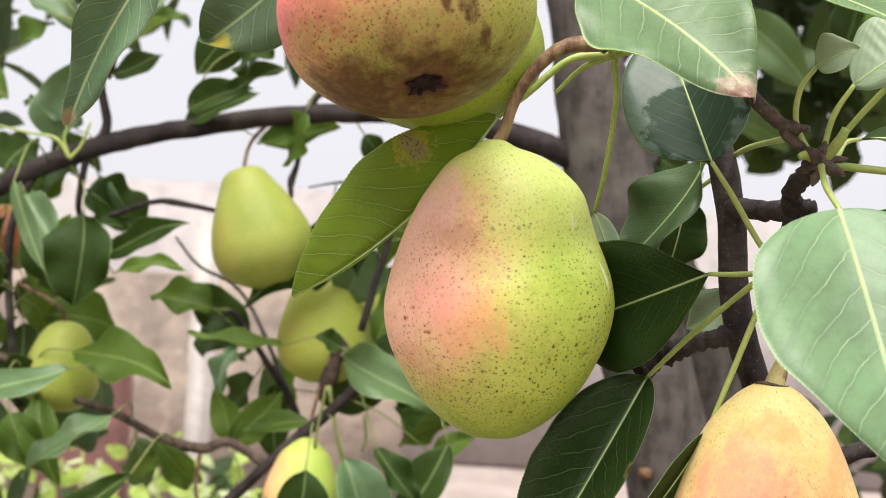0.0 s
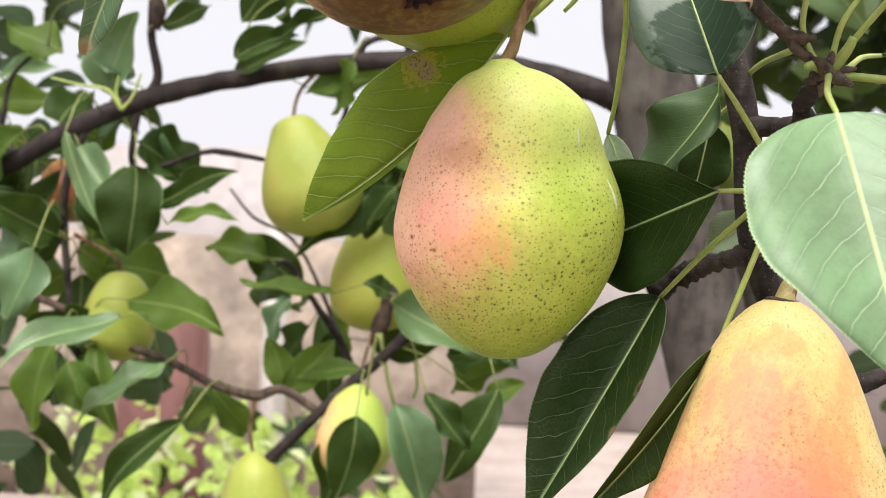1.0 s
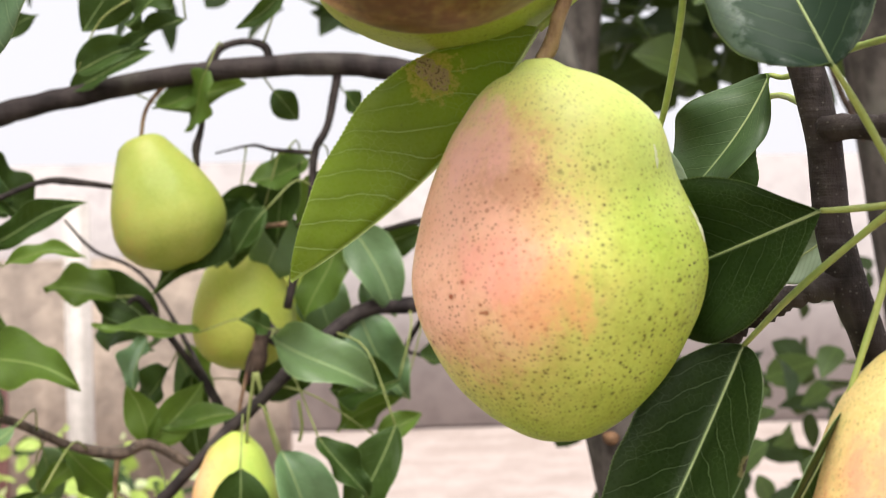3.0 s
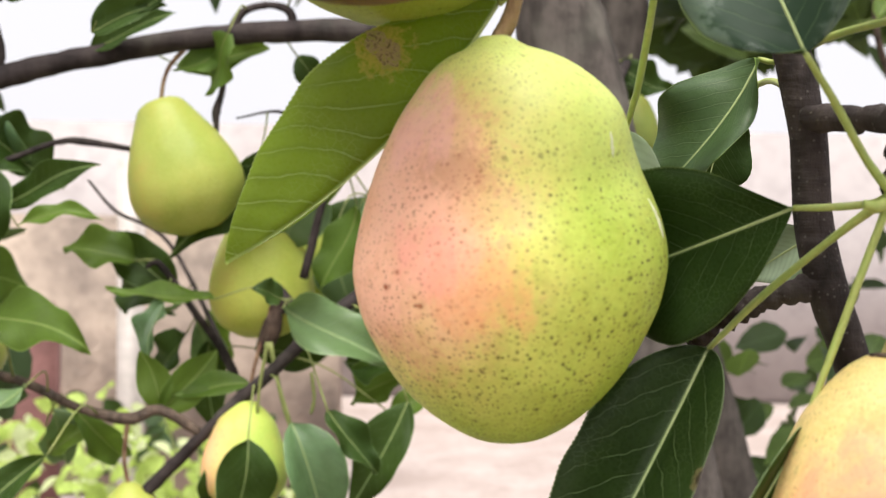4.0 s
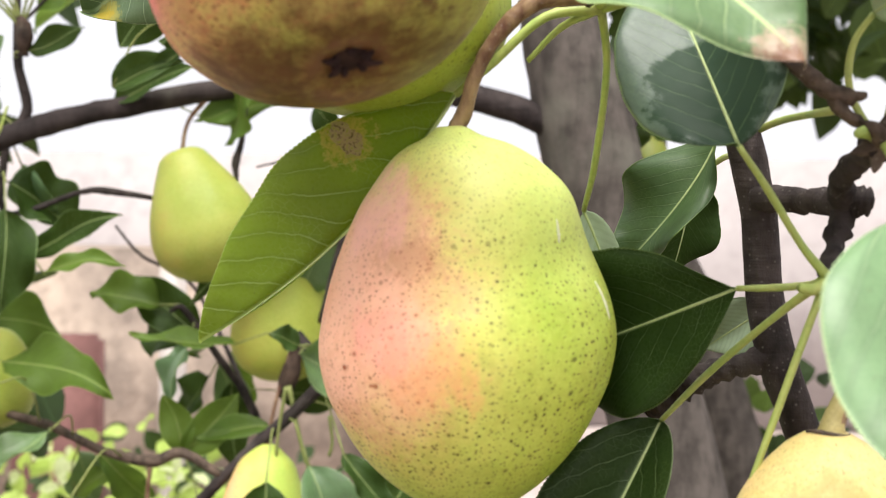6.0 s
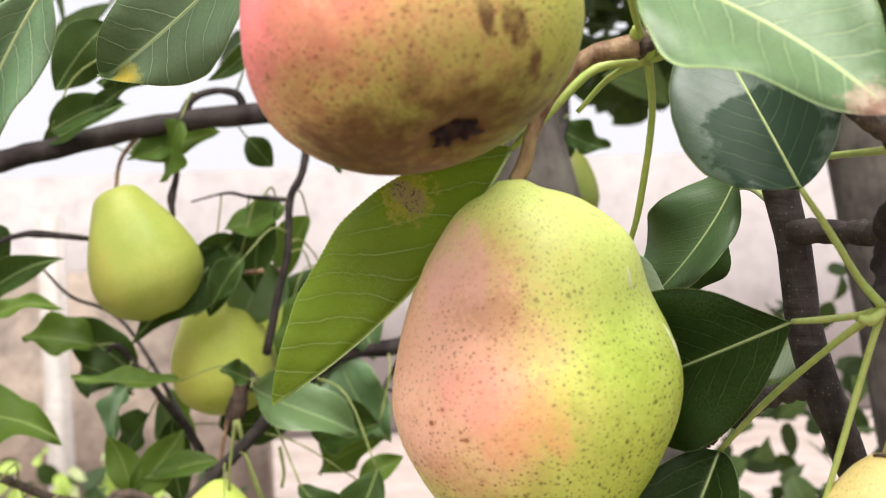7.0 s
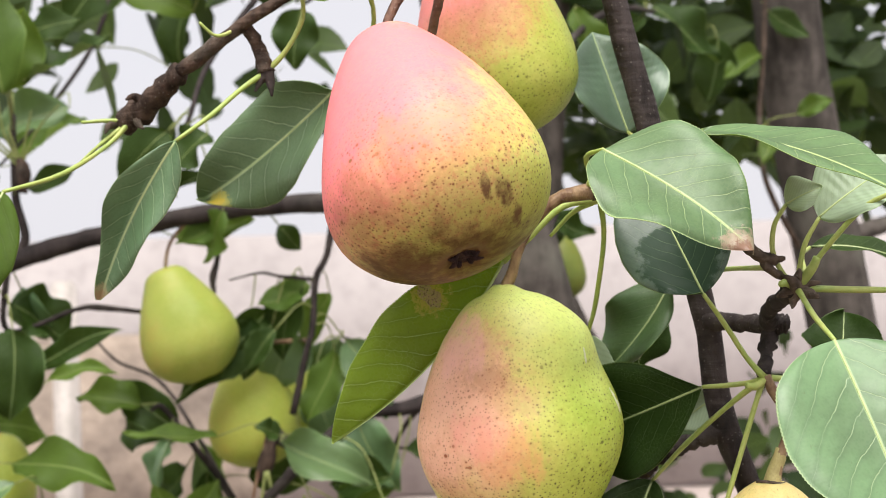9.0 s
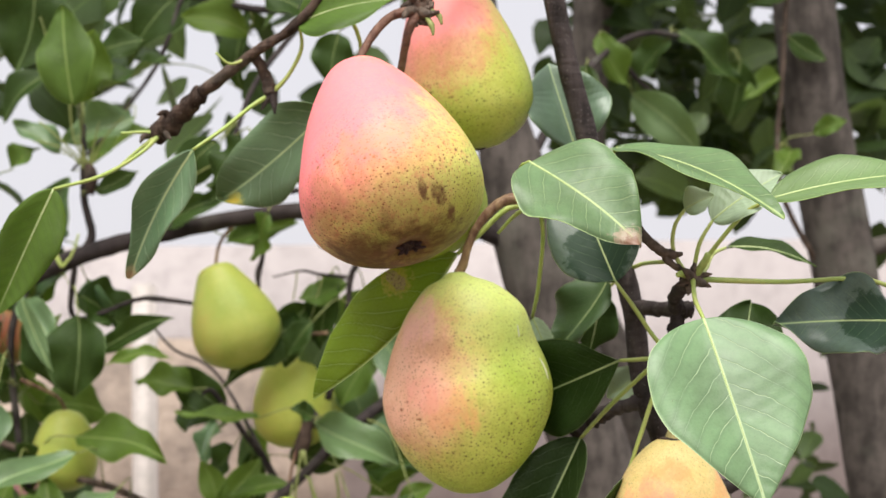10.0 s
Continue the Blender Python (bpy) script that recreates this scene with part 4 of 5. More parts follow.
far_leaf((-0.085, 0.620, 1.497), (-0.123, 0.620, 1.483), 0.023, M_LEAF)
far_leaf((-0.028, 0.600, 1.352), (-0.070, 0.630, 1.342), 0.034, M_LEAF_DARK)
far_leaf((-0.043, 0.600, 1.315), (-0.015, 0.600, 1.329), 0.015, M_LEAF)
far_leaf((-0.079, 0.550, 1.324), (-0.051, 0.550, 1.287), 0.020, M_LEAF_DARK)
far_leaf((-0.012, 0.750, 1.352), (0.014, 0.750, 1.346), 0.019, M_LEAF_DARK)
far_leaf((-0.107, 0.620, 1.543), (-0.092, 0.620, 1.524), 0.015, M_LEAF_DARK)
far_leaf((-0.062, 0.640, 1.544), (-0.046, 0.640, 1.520), 0.012, M_LEAF_DARK)
far_leaf((-0.049, 0.640, 1.395), (-0.029, 0.640, 1.426), 0.017, M_LEAF_PALE)
far_leaf((-0.0900, 0.6300, 1.5003), (-0.1086, 0.6300, 1.4419), 0.030, M_LEAF_DARK)
far_leaf((-0.0699, 0.6400, 1.4896), (-0.0896, 0.6400, 1.4480), 0.024, M_LEAF)
far_leaf((-0.1141, 0.6200, 1.4674), (-0.1369, 0.6200, 1.4290), 0.024, M_LEAF_DARK)
far_leaf((-0.0858, 0.6600, 1.4231), (-0.0691, 0.6600, 1.3704), 0.030, M_LEAF_PALE)

for k in range(26):
    rnd = random.Random(900 + k)
    spots = [q for q in LOWER if (q.x < -0.29 and q.z > 1.40) or (1.32 < q.z < 1.40 and q.x < -0.15)]
    foot = rnd.choice(spots)
    way = Vector((rnd.uniform(-1, 1), rnd.uniform(-0.4, 0.8), rnd.uniform(-1.1, 0.5))).normalized()
    a = foot + way * 0.022 + Vector((0, 0, 0.004))
    far_leaf(tuple(a), tuple(a + way * rnd.uniform(0.042, 0.066)), rnd.uniform(0.020, 0.030), rnd.choice((M_LEAF_DARK, M_LEAF_DARK, M_LEAF, M_LEAF_PALE)))

for k in range(18):
    rnd = random.Random(700 + k)
    a = Vector((rnd.uniform(-0.46, -0.33), rnd.uniform(0.58, 0.72), rnd.uniform(1.37, 1.53)))
    way = Vector((rnd.uniform(-0.8, 0.8), rnd.uniform(-0.4, 0.6), rnd.uniform(-1.2, 0.1))).normalized()
    far_leaf(tuple(a), tuple(a + way * rnd.uniform(0.045, 0.068)), rnd.uniform(0.022, 0.032), rnd.choice((M_LEAF_DARK, M_LEAF, M_LEAF_PALE)))

hanging = buds("hanging yellow-green stalks under a fruit spur", M_STALK_DULL, [
    ("stalk", [(-0.1203, 0.6000, 1.3591), (-0.1110, 0.6000, 1.3184), (-0.1006, 0.6000, 1.2902), (-0.0821, 0.6000, 1.2460)], [0.0016, 0.0012, 0.0012]), ("stalk", [(-0.0934, 0.6000, 1.3400), (-0.0914, 0.6000, 1.3237), (-0.0934, 0.6000, 1.3133)], [0.0013, 0.0011, 0.0012]), ("stalk", [(-0.1205, 0.5900, 1.3599), (-0.1248, 0.5900, 1.3352), (-0.1267, 0.5900, 1.3147)], [0.0014, 0.0010, 0.0010])])
buds("pale curled stalks at a bud on the limb", M_STALK, [
    ("stalk", [(-0.3109, 0.5750, 1.5116), (-0.3219, 0.5750, 1.5254), (-0.3430, 0.5750, 1.5286), (-0.3642, 0.5750, 1.5327)], [0.0016, 0.0011, 0.0008]), ("stalk", [(-0.3109, 0.5750, 1.5116), (-0.3030, 0.5750, 1.5221), (-0.2974, 0.5750, 1.5384)], [0.0014, 0.0011, 0.0008]), ("stalk", [(-0.3109, 0.5750, 1.5116), (-0.3156, 0.5750, 1.5236), (-0.3140, 0.5750, 1.5358)], [0.0014, 0.0011, 0.0006])])
far_leaf((-0.1306, 0.6200, 1.4741), (-0.1481, 0.6200, 1.4297), 0.030, M_LEAF_DARK)
far_leaf((-0.0989, 0.6500, 1.4599), (-0.1189, 0.6500, 1.4160), 0.035, M_LEAF_PALE)
far_leaf((-0.0523, 0.6200, 1.3933), (-0.0248, 0.6200, 1.3377), 0.035, M_LEAF_PALE)
far_leaf((-0.0648, 0.7000, 1.4520), (-0.0885, 0.7000, 1.3958), 0.030, M_LEAF_DARK)
far_leaf((-0.1272, 0.5500, 1.3060), (-0.1366, 0.5500, 1.2482), 0.030, M_LEAF_DARK)

fan = buds("fan of thin pale stalks on a leafless spur", M_STALK_DULL, [("stalk", p, [0.0011, 0.0008, 0.0006]) for p in ([(-0.2900, 0.5800, 1.5919), (-0.3118, 0.5800, 1.6142), (-0.3301, 0.5800, 1.6305)], [(-0.2909, 0.5800, 1.5919), (-0.3026, 0.5800, 1.6187), (-0.3061, 0.5800, 1.6556)], [(-0.2900, 0.5800, 1.5919), (-0.2972, 0.5800, 1.6141), (-0.2980, 0.5800, 1.6210)], [(-0.2890, 0.5800, 1.5919), (-0.2774, 0.5800, 1.6162), (-0.2613, 0.5800, 1.6344)], [(-0.2900, 0.5800, 1.5919), (-0.2852, 0.5800, 1.6139), (-0.2815, 0.5800, 1.6300)], [(-0.2927, 0.5800, 1.5910), (-0.3119, 0.5800, 1.6087), (-0.3347, 0.5800, 1.6145)])])

branch("", [("knob", [(-0.1162, 0.6100, 1.3854), (-0.1189, 0.6100, 1.3708), (-0.1234, 0.6100, 1.3581), (-0.1247, 0.6100, 1.3497)], [0.0040, 0.0062, 0.0055, 0.0030])], M_BARK_SPUR, "", seg=10, rough=0.4, parent=hanging)
branch("", [("knob", [(-0.2892, 0.5800, 1.5703), (-0.2882, 0.5800, 1.5809), (-0.2900, 0.5800, 1.5901), (-0.2909, 0.5800, 1.5956)], [0.0030, 0.0052, 0.0048, 0.0026])], M_BARK_SPUR, "", seg=10, rough=0.4, parent=fan)

far_leaf((-0.118, 0.63, 1.478), (-0.181, 0.61, 1.413), 0.030, M_LEAF_DARK)

# twigs and leaves before the trunk at the row's edge
branch("twig", [
    ("shoot", [(0.392, 0.90, 1.50), (0.345, 0.862, 1.57), (0.3355, 0.855, 1.6263), (0.341, 0.852, 1.70), (0.346, 0.85, 1.7751), (0.358, 0.85, 1.86)], [0.0030, 0.0028, 0.0026, 0.0024, 0.0022, 0.0015]),
], M_BARK_TWIG, "thin reddish brown shoot before a trunk", "twig", 8, far=True)
branch("twig", [
    ("shoot", [(0.060, 0.62, 1.58), (0.110, 0.68, 1.66), (0.160, 0.76, 1.715), (0.215, 0.83, 1.74), (0.29, 0.87, 1.725)], [0.0045, 0.0040, 0.0034, 0.0028, 0.0016]),
    ("shoot", [(0.160, 0.76, 1.715), (0.190, 0.79, 1.685), (0.230, 0.82, 1.665)], [0.0028, 0.0022, 0.0016]),
    ("shoot", [(0.085, 0.62, 1.50), (0.115, 0.70, 1.545), (0.128, 0.78, 1.556)], [0.0045, 0.0035, 0.0024]),
], M_LIMB, "dark crooked twig reaching from the trunk", "twig", 8, far=True)
far_leaf((0.183, 0.80, 1.676), (0.248, 0.80, 1.618), 0.034, M_LEAF_PALE)
far_leaf((0.371, 0.85, 1.640), (0.400, 0.84, 1.652), 0.016, M_LEAF)
far_leaf((0.345, 0.84, 1.622), (0.322, 0.80, 1.592), 0.022, M_LEAF)
far_leaf((0.236, 0.85, 1.745), (0.292, 0.85, 1.690), 0.036, M_LEAF_DARK)
far_leaf((0.1455, 0.75, 1.726), (0.169, 0.75, 1.678), 0.026, M_LEAF)
far_leaf((0.300, 0.86, 1.715), (0.290, 0.86, 1.655), 0.032, M_LEAF_DARK)
far_leaf((0.225, 0.84, 1.735), (0.196, 0.86, 1.690), 0.030, M_LEAF_DARK)
far_leaf((0.350, 0.86, 1.740), (0.385, 0.86, 1.715), 0.020, M_LEAF_DARK)
far_leaf((0.340, 0.86, 1.700), (0.300, 0.84, 1.675), 0.024, M_LEAF)
far_leaf((0.352, 0.85, 1.800), (0.310, 0.85, 1.770), 0.034, M_LEAF_DARK)
far_leaf((0.128, 0.70, 1.690), (0.120, 0.70, 1.640), 0.026, M_LEAF_DARK)
far_leaf((0.122, 0.74, 1.550), (0.100, 0.72, 1.515), 0.024, M_LEAF_DARK)
far_leaf((0.112, 0.72, 1.548), (0.150, 0.72, 1.530), 0.022, M_LEAF_DARK)

# ---- pears farther back ----
SK_FAR = pear_material("far_pear_skin", (0.27, 0.335, 0.048), (0.38, 0.41, 0.085), (0.42, 0.40, 0.08), (-0.03, -0.02, -0.05), (0.02, 0.03, 0.03), 0.35, amount=0.3)
SK_FAR_YELLOW = pear_material("far_pear_skin_yellow", (0.40, 0.47, 0.07), (0.50, 0.53, 0.10), (0.52, 0.50, 0.10), (-0.03, -0.02, -0.05), (0.02, 0.03, 0.03), 0.35, amount=0.3)
SK_FAR_BLUSH = pear_material("far_pear_skin_blushed", (0.40, 0.53, 0.09), (0.46, 0.55, 0.11), (0.90, 0.48, 0.27), (-0.034, -0.02, -0.03), (0.030, 0.04, 0.05), 0.35, amount=0.8)
# far pear skin at about half brightness, shade painted into it
SK_SHADE = pear_material("shaded_pear_skin", (0.13, 0.17, 0.025), (0.17, 0.19, 0.03), (0.20, 0.17, 0.03), (-0.03, -0.02, -0.04), (0.02, 0.02, 0.02), 0.4, amount=0.2)
SK_BROWN = pear_material("far_pear_skin_russet", (0.22, 0.20, 0.05), (0.30, 0.17, 0.05), (0.26, 0.08, 0.03), (0, -0.03, -0.02), (0.03, 0.03, 0.03), 0.4)
pear((-0.193, 0.60, 1.512), (-0.163, 0.595, 1.429), 0.0366, TILTED, SK_FAR, "plain yellow-green pear hanging from a limb", [(-0.187, 0.6, 1.531), (-0.172, 0.6, 1.549)], group="pears farther back", seed=4, seg=36, rows=36)
pear((-0.134, 0.66, 1.440), (-0.132, 0.655, 1.355), 0.036, ROUND, SK_FAR_YELLOW, "yellow-green pear half hidden by leaves", [(-0.135, 0.655, 1.45), (-0.10, 0.61, 1.455)], group="pears farther back", seed=5, seg=32, rows=32)
pear((-0.104, 0.70, 1.436), (-0.112, 0.70, 1.359), 0.030, PEAR, SK_FAR_YELLOW, "green pear behind another among leaves", [(-0.10, 0.69, 1.45), (-0.088, 0.61, 1.455)], group="pears farther back", seed=6, seg=32, rows=32)
pear((-0.134, 0.60, 1.321), (-0.136, 0.595, 1.248), 0.028, PEAR, SK_FAR_BLUSH, "small pear with an orange cheek", [(-0.130, 0.605, 1.345), (-0.119, 0.615, 1.388)], (0.0014, 0.0013, 0.0016), group="pears farther back", seed=7, seg=32, rows=32)
pear((-0.319, 0.62, 1.393), (-0.323, 0.615, 1.326), 0.028, ROUND, SK_FAR, "pale green pear among the leaves", [(-0.325, 0.61, 1.405), (-0.352, 0.6, 1.42)], group="pears farther back", seed=8, seg=32, rows=32)
pear((-0.210, 0.60, 1.267), (-0.204, 0.60, 1.195), 0.027, PEAR, SK_FAR, "small green pear on a thin dark stem", [(-0.213, 0.60, 1.282), (-0.211, 0.6, 1.306)], group="pears farther back", seed=9, seg=32, rows=32)
pear((-0.401, 0.72, 1.478), (-0.402, 0.72, 1.425), 0.027, ROUND, SK_BROWN, "russet brown pear deep among leaves", [(-0.40, 0.70, 1.49), (-0.42, 0.61, 1.462)], group="pears farther back", seed=10, seg=32, rows=32)

pear((0.129, 0.78, 1.5330), (0.131, 0.78, 1.4740), 0.0235, ROUND, SK_SHADE, "small green pear by the trunk, shade in its colour", [(0.128, 0.78, 1.542), (0.128, 0.78, 1.556)], group="pears farther back", seed=13, seg=32, rows=32)

# ---- near branch on the side of the trunk ----
near_branch = branch("branch", [
    ("limb", [(0.025, 0.03, 1.75), (0.043, 0.034, 1.62), (0.0566, 0.0344, 1.5594), (0.066, 0.031, 1.52), (0.0745, 0.028, 1.4847), (0.0770, 0.027, 1.46), (0.0800, 0.0225, 1.4434), (0.0870, 0.023, 1.424), (0.10, 0.025, 1.385), (0.13, 0.06, 1.25), (0.17, 0.30, 1.12), (0.188, 0.61, 1.05)], [0.0055, 0.0048, 0.0047, 0.0046, 0.0047, 0.0046, 0.0048, 0.0047, 0.0050, 0.006, 0.008, 0.011]),
    ("stub", [(0.097, 0.030, 1.3900), (0.1198, 0.0800, 1.3988), (0.1247, 0.0800, 1.3995), (0.1316, 0.0800, 1.4026), (0.1375, 0.0800, 1.4042)], [0.0034, 0.0032, 0.0036, 0.0030, 0.0034]),
], M_BARK, "dark young pear branch with knobbly fruit spurs", "branch", 18, 0.10)
branch("", [
    ("spur", [(0.0745, 0.0265, 1.4847), (0.083, 0.014, 1.4842), (0.0905, -0.002, 1.4835)], [0.0034, 0.0028, 0.0034]),
    ("spur", [(0.0895, -0.001, 1.483), (0.086, -0.012, 1.489), (0.088, -0.022, 1.4935), (0.0905, -0.0295, 1.4965)], [0.0030, 0.0026, 0.0028, 0.0036]),
    ("knob", [(0.0885, 0.001, 1.4838), (0.0915, -0.003, 1.4842), (0.0940, -0.005, 1.4838), (0.0950, -0.0055, 1.4836)], [0.0024, 0.0034, 0.0030, 0.0012]),
    ("spur", [(0.0895, -0.001, 1.483), (0.0865, -0.006, 1.4745), (0.083, -0.0155, 1.4675)], [0.0030, 0.0026, 0.0026]),
], M_BARK, "", seg=20, rough=0.55, rings=0.05, parent=near_branch)
branch("", [
    ("stub", [(0.0815, 0.0225, 1.4462), (0.0740, 0.0240, 1.4434), (0.0665, 0.0270, 1.4412), (0.0604, 0.0290, 1.4383), (0.0547, 0.0310, 1.4349), (0.0503, 0.0330, 1.4317), (0.0484, 0.0338, 1.4303), (0.0478, 0.0340, 1.4298)], [0.0036, 0.0033, 0.0030, 0.0037, 0.0032, 0.0041, 0.0030, 0.0010]),
], M_BARK, "", seg=18, rough=0.45, rings=0.05, parent=near_branch)
branch("", [
    ("spur", [(0.066, 0.031, 1.53), (0.050, 0.012, 1.540), (0.038, 0.0, 1.535), (0.033, -0.003, 1.533), (0.0287, -0.005, 1.531)], [0.004, 0.0036, 0.0036, 0.0027, 0.0031]),
], M_BARK_TWIG, "", seg=16, rough=0.45, rings=0.06, parent=near_branch)
branch("twig", [
    ("shoot", [(0.030, 0.033, 1.72), (-0.03, 0.025, 1.66), (-0.055, 0.026, 1.625), (-0.070, 0.028, 1.6077), (-0.090, 0.033, 1.5955), (-0.113, 0.045, 1.5817)], [0.0028, 0.0024, 0.0021, 0.0021, 0.0023, 0.0027]),
    ("spur", [(-0.113, 0.045, 1.5817), (-0.125, 0.056, 1.573), (-0.137, 0.067, 1.5645)], [0.0034, 0.0048, 0.0046]),
    ("spur", [(-0.088, 0.034, 1.5955), (-0.0835, 0.037, 1.588), (-0.0815, 0.037, 1.5795)], [0.0022, 0.0024, 0.0034]),
], M_BARK_SPUR, "brown fruiting twig with scaly buds", "twig", 14, 0.42, 0.06)
branch("twig", [
    ("spur", [(0.035, 0.034, 1.66), (0.005, 0.018, 1.635), (-0.012, 0.005, 1.617), (-0.016, -0.004, 1.608)], [0.0035, 0.0036, 0.0040, 0.0048]),
], M_BARK_TWIG, "short brown spur carrying three pears", "twig", 12, 0.25, 0.04)
branch("twig", [
    ("shoot", [(0.052, 0.010, 1.541), (0.062, -0.015, 1.530), (0.0705, -0.026, 1.5155), (0.0775, -0.030, 1.5082), (0.0815, -0.030, 1.5062), (0.0865, -0.031, 1.5064)], [0.002, 0.0018, 0.0019, 0.0021, 0.0023, 0.0006]),
    ("spur", [(0.0805, -0.030, 1.5065), (0.081, -0.030, 1.5035), (0.0905, -0.0295, 1.4975)], [0.0016, 0.0016, 0.0010]),
], M_BARK_TWIG, "thin brown shoot with a pointed bud", "twig", 10, 0.3, 0.05)
buds("cluster of dark bud scales on a spur", M_BARK_TWIG, [("scale", [(0.0905, -0.0295, 1.4965), (0.0905 + 0.004 * math.cos(a), -0.031 + 0.003 * math.sin(2 * a), 1.4965 + 0.004 * math.sin(a)), (0.0905 + 0.0075 * math.cos(a), -0.031, 1.4965 + 0.0065 * math.sin(a))], [0.0022, 0.0016, 0.0004]) for a in (-0.5, 0.3, 1.5, 2.4, 3.5, 4.4)])
buds("brown scaly buds at a twig's end", M_BARK_SPUR, [("scale", [(-0.125 - 0.003 * k, 0.056 + 0.003 * k, 1.573 - 0.002 * k), (-0.125 - 0.003 * k + 0.0045 * math.cos(2.4 * k), 0.053 + 0.002 * k, 1.573 - 0.002 * k + 0.0045 * math.sin(2.4 * k)), (-0.125 - 0.003 * k + 0.007 * math.cos(2.4 * k + 0.3), 0.051 + 0.002 * k, 1.572 - 0.002 * k + 0.0065 * math.sin(2.4 * k + 0.3))], [0.0024, 0.0016, 0.0004]) for k in range(5)])
buds("flaky brown scales where three stems meet", M_BARK_TWIG, [("scale", [(-0.016, -0.004, 1.608), (-0.016 + 0.0040 * math.cos(2.4 * k), -0.006 + 0.0020 * math.sin(k), 1.608 + 0.0040 * math.sin(2.4 * k)), (-0.016 + (0.0066 + 0.001 * (k % 3)) * math.cos(2.4 * k + 0.4), -0.0085 + 0.0030 * math.sin(k), 1.607 + 0.0060 * math.sin(2.4 * k + 0.4))], [0.0026, 0.0020, 0.0007]) for k in range(9)])
buds("pale dry flakes on a fruit spur", M_STALK_DULL, [("flake", [(-0.0125, -0.008, 1.604), (-0.0105, -0.010, 1.6005), (-0.0100, -0.011, 1.5965)], [0.0010, 0.0013, 0.0005]), ("flake", [(-0.0105, -0.008, 1.607), (-0.0075, -0.010, 1.6045), (-0.0065, -0.011, 1.6010)], [0.0010, 0.0012, 0.0005])])
buds("forked dark bud on a short spur", M_BARK, [("prong", [(-0.0815, 0.037, 1.5800), (-0.0835, 0.036, 1.5765), (-0.0855, 0.036, 1.5725)], [0.0026, 0.0016, 0.0004]), ("prong", [(-0.0812, 0.037, 1.5800), (-0.0800, 0.036, 1.5755), (-0.0795, 0.035, 1.5705)], [0.0026, 0.0017, 0.0004])])
buds("pale dry threads of old leaf stalks", M_STALK, [("thread", [(-0.134, 0.0635, 1.5662), (-0.143, 0.061, 1.5660), (-0.152, 0.060, 1.5655)], [0.0009, 0.0008, 0.0006]), ("thread", [(-0.135, 0.0635, 1.5655), (-0.144, 0.060, 1.558), (-0.1525, 0.059, 1.5505)], [0.0009, 0.0008, 0.0005]),
     ("thread", [(-0.090, 0.034, 1.5955), (-0.098, 0.030, 1.592), (-0.104, 0.028, 1.5965)], [0.0008, 0.0006, 0.0005])])
buds("small yellow nubs where leaf stalks fell", M_STALK, [("nub", [(0.030, -0.002, 1.5315), (0.0285, -0.007, 1.5335), (0.028, -0.009, 1.5350)], [0.0016, 0.0017, 0.0010]), ("nub", [(0.033, 0.002, 1.5290), (0.0335, -0.006, 1.534), (0.0345, -0.010, 1.541)], [0.0014, 0.0011, 0.0010]),
     ("nub", [(0.033, 0.003, 1.5285), (0.040, -0.002, 1.5305), (0.046, -0.004, 1.537)], [0.0013, 0.0011, 0.0010]), ("nub", [(0.033, 0.003, 1.5285), (0.024, 0.006, 1.5245), (0.016, 0.008, 1.5165)], [0.0011, 0.0009, 0.0006])])
buds("pale nubs on a fruit spur", M_STALK, [("nub", [(0.0825, -0.016, 1.4665), (0.079, -0.018, 1.4645), (0.0755, -0.019, 1.4650)], [0.0013, 0.0014, 0.0009]), ("nub", [(0.0885, -0.030, 1.4975), (0.0855, -0.033, 1.4985), (0.0835, -0.034, 1.4980)], [0.0013, 0.0014, 0.0009]), ("nub", [(0.0915, -0.030, 1.498), (0.0945, -0.033, 1.5030), (0.0960, -0.034, 1.5065)], [0.0015, 0.0016, 0.0012])])

# ---- the near pears ----
SK_MAIN = pear_material("speckled_pear_skin", (0.43, 0.565, 0.068), (0.55, 0.635, 0.118), (0.94, 0.505, 0.365), (-0.027, -0.026, -0.039), (0.030, 0.036, 0.036), 1.4, bloom=(0.62, 0.69, 0.24),
                        smudge=((-0.0105, -0.026, -0.0285), (0.011, 0.022, 0.0060), (0.50, 0.25, 0.12), 0.52), amount=0.88, clear=(-0.012, -0.060, 0.50), warm=(0.84, 0.63, 0.22), dot_blush=(0.34, 0.095, 0.040), dot_colour=(0.060, 0.047, 0.010),
                        russet=(((-0.006, -0.034, -0.053), (0.013, 0.02, 0.012), (0.88, 0.38, 0.17), 0.50, 1), ((-0.017, -0.030, -0.046), (0.012, 0.02, 0.010), (0.92, 0.36, 0.29), 0.50, 1),
                                ((-0.018, -0.018, -0.016), (0.010, 0.03, 0.014), (0.95, 0.53, 0.44), 0.60, 1), ((-0.003, -0.034, -0.036), (0.011, 0.02, 0.006), (0.60, 0.36, 0.15), 0.35, 1)))
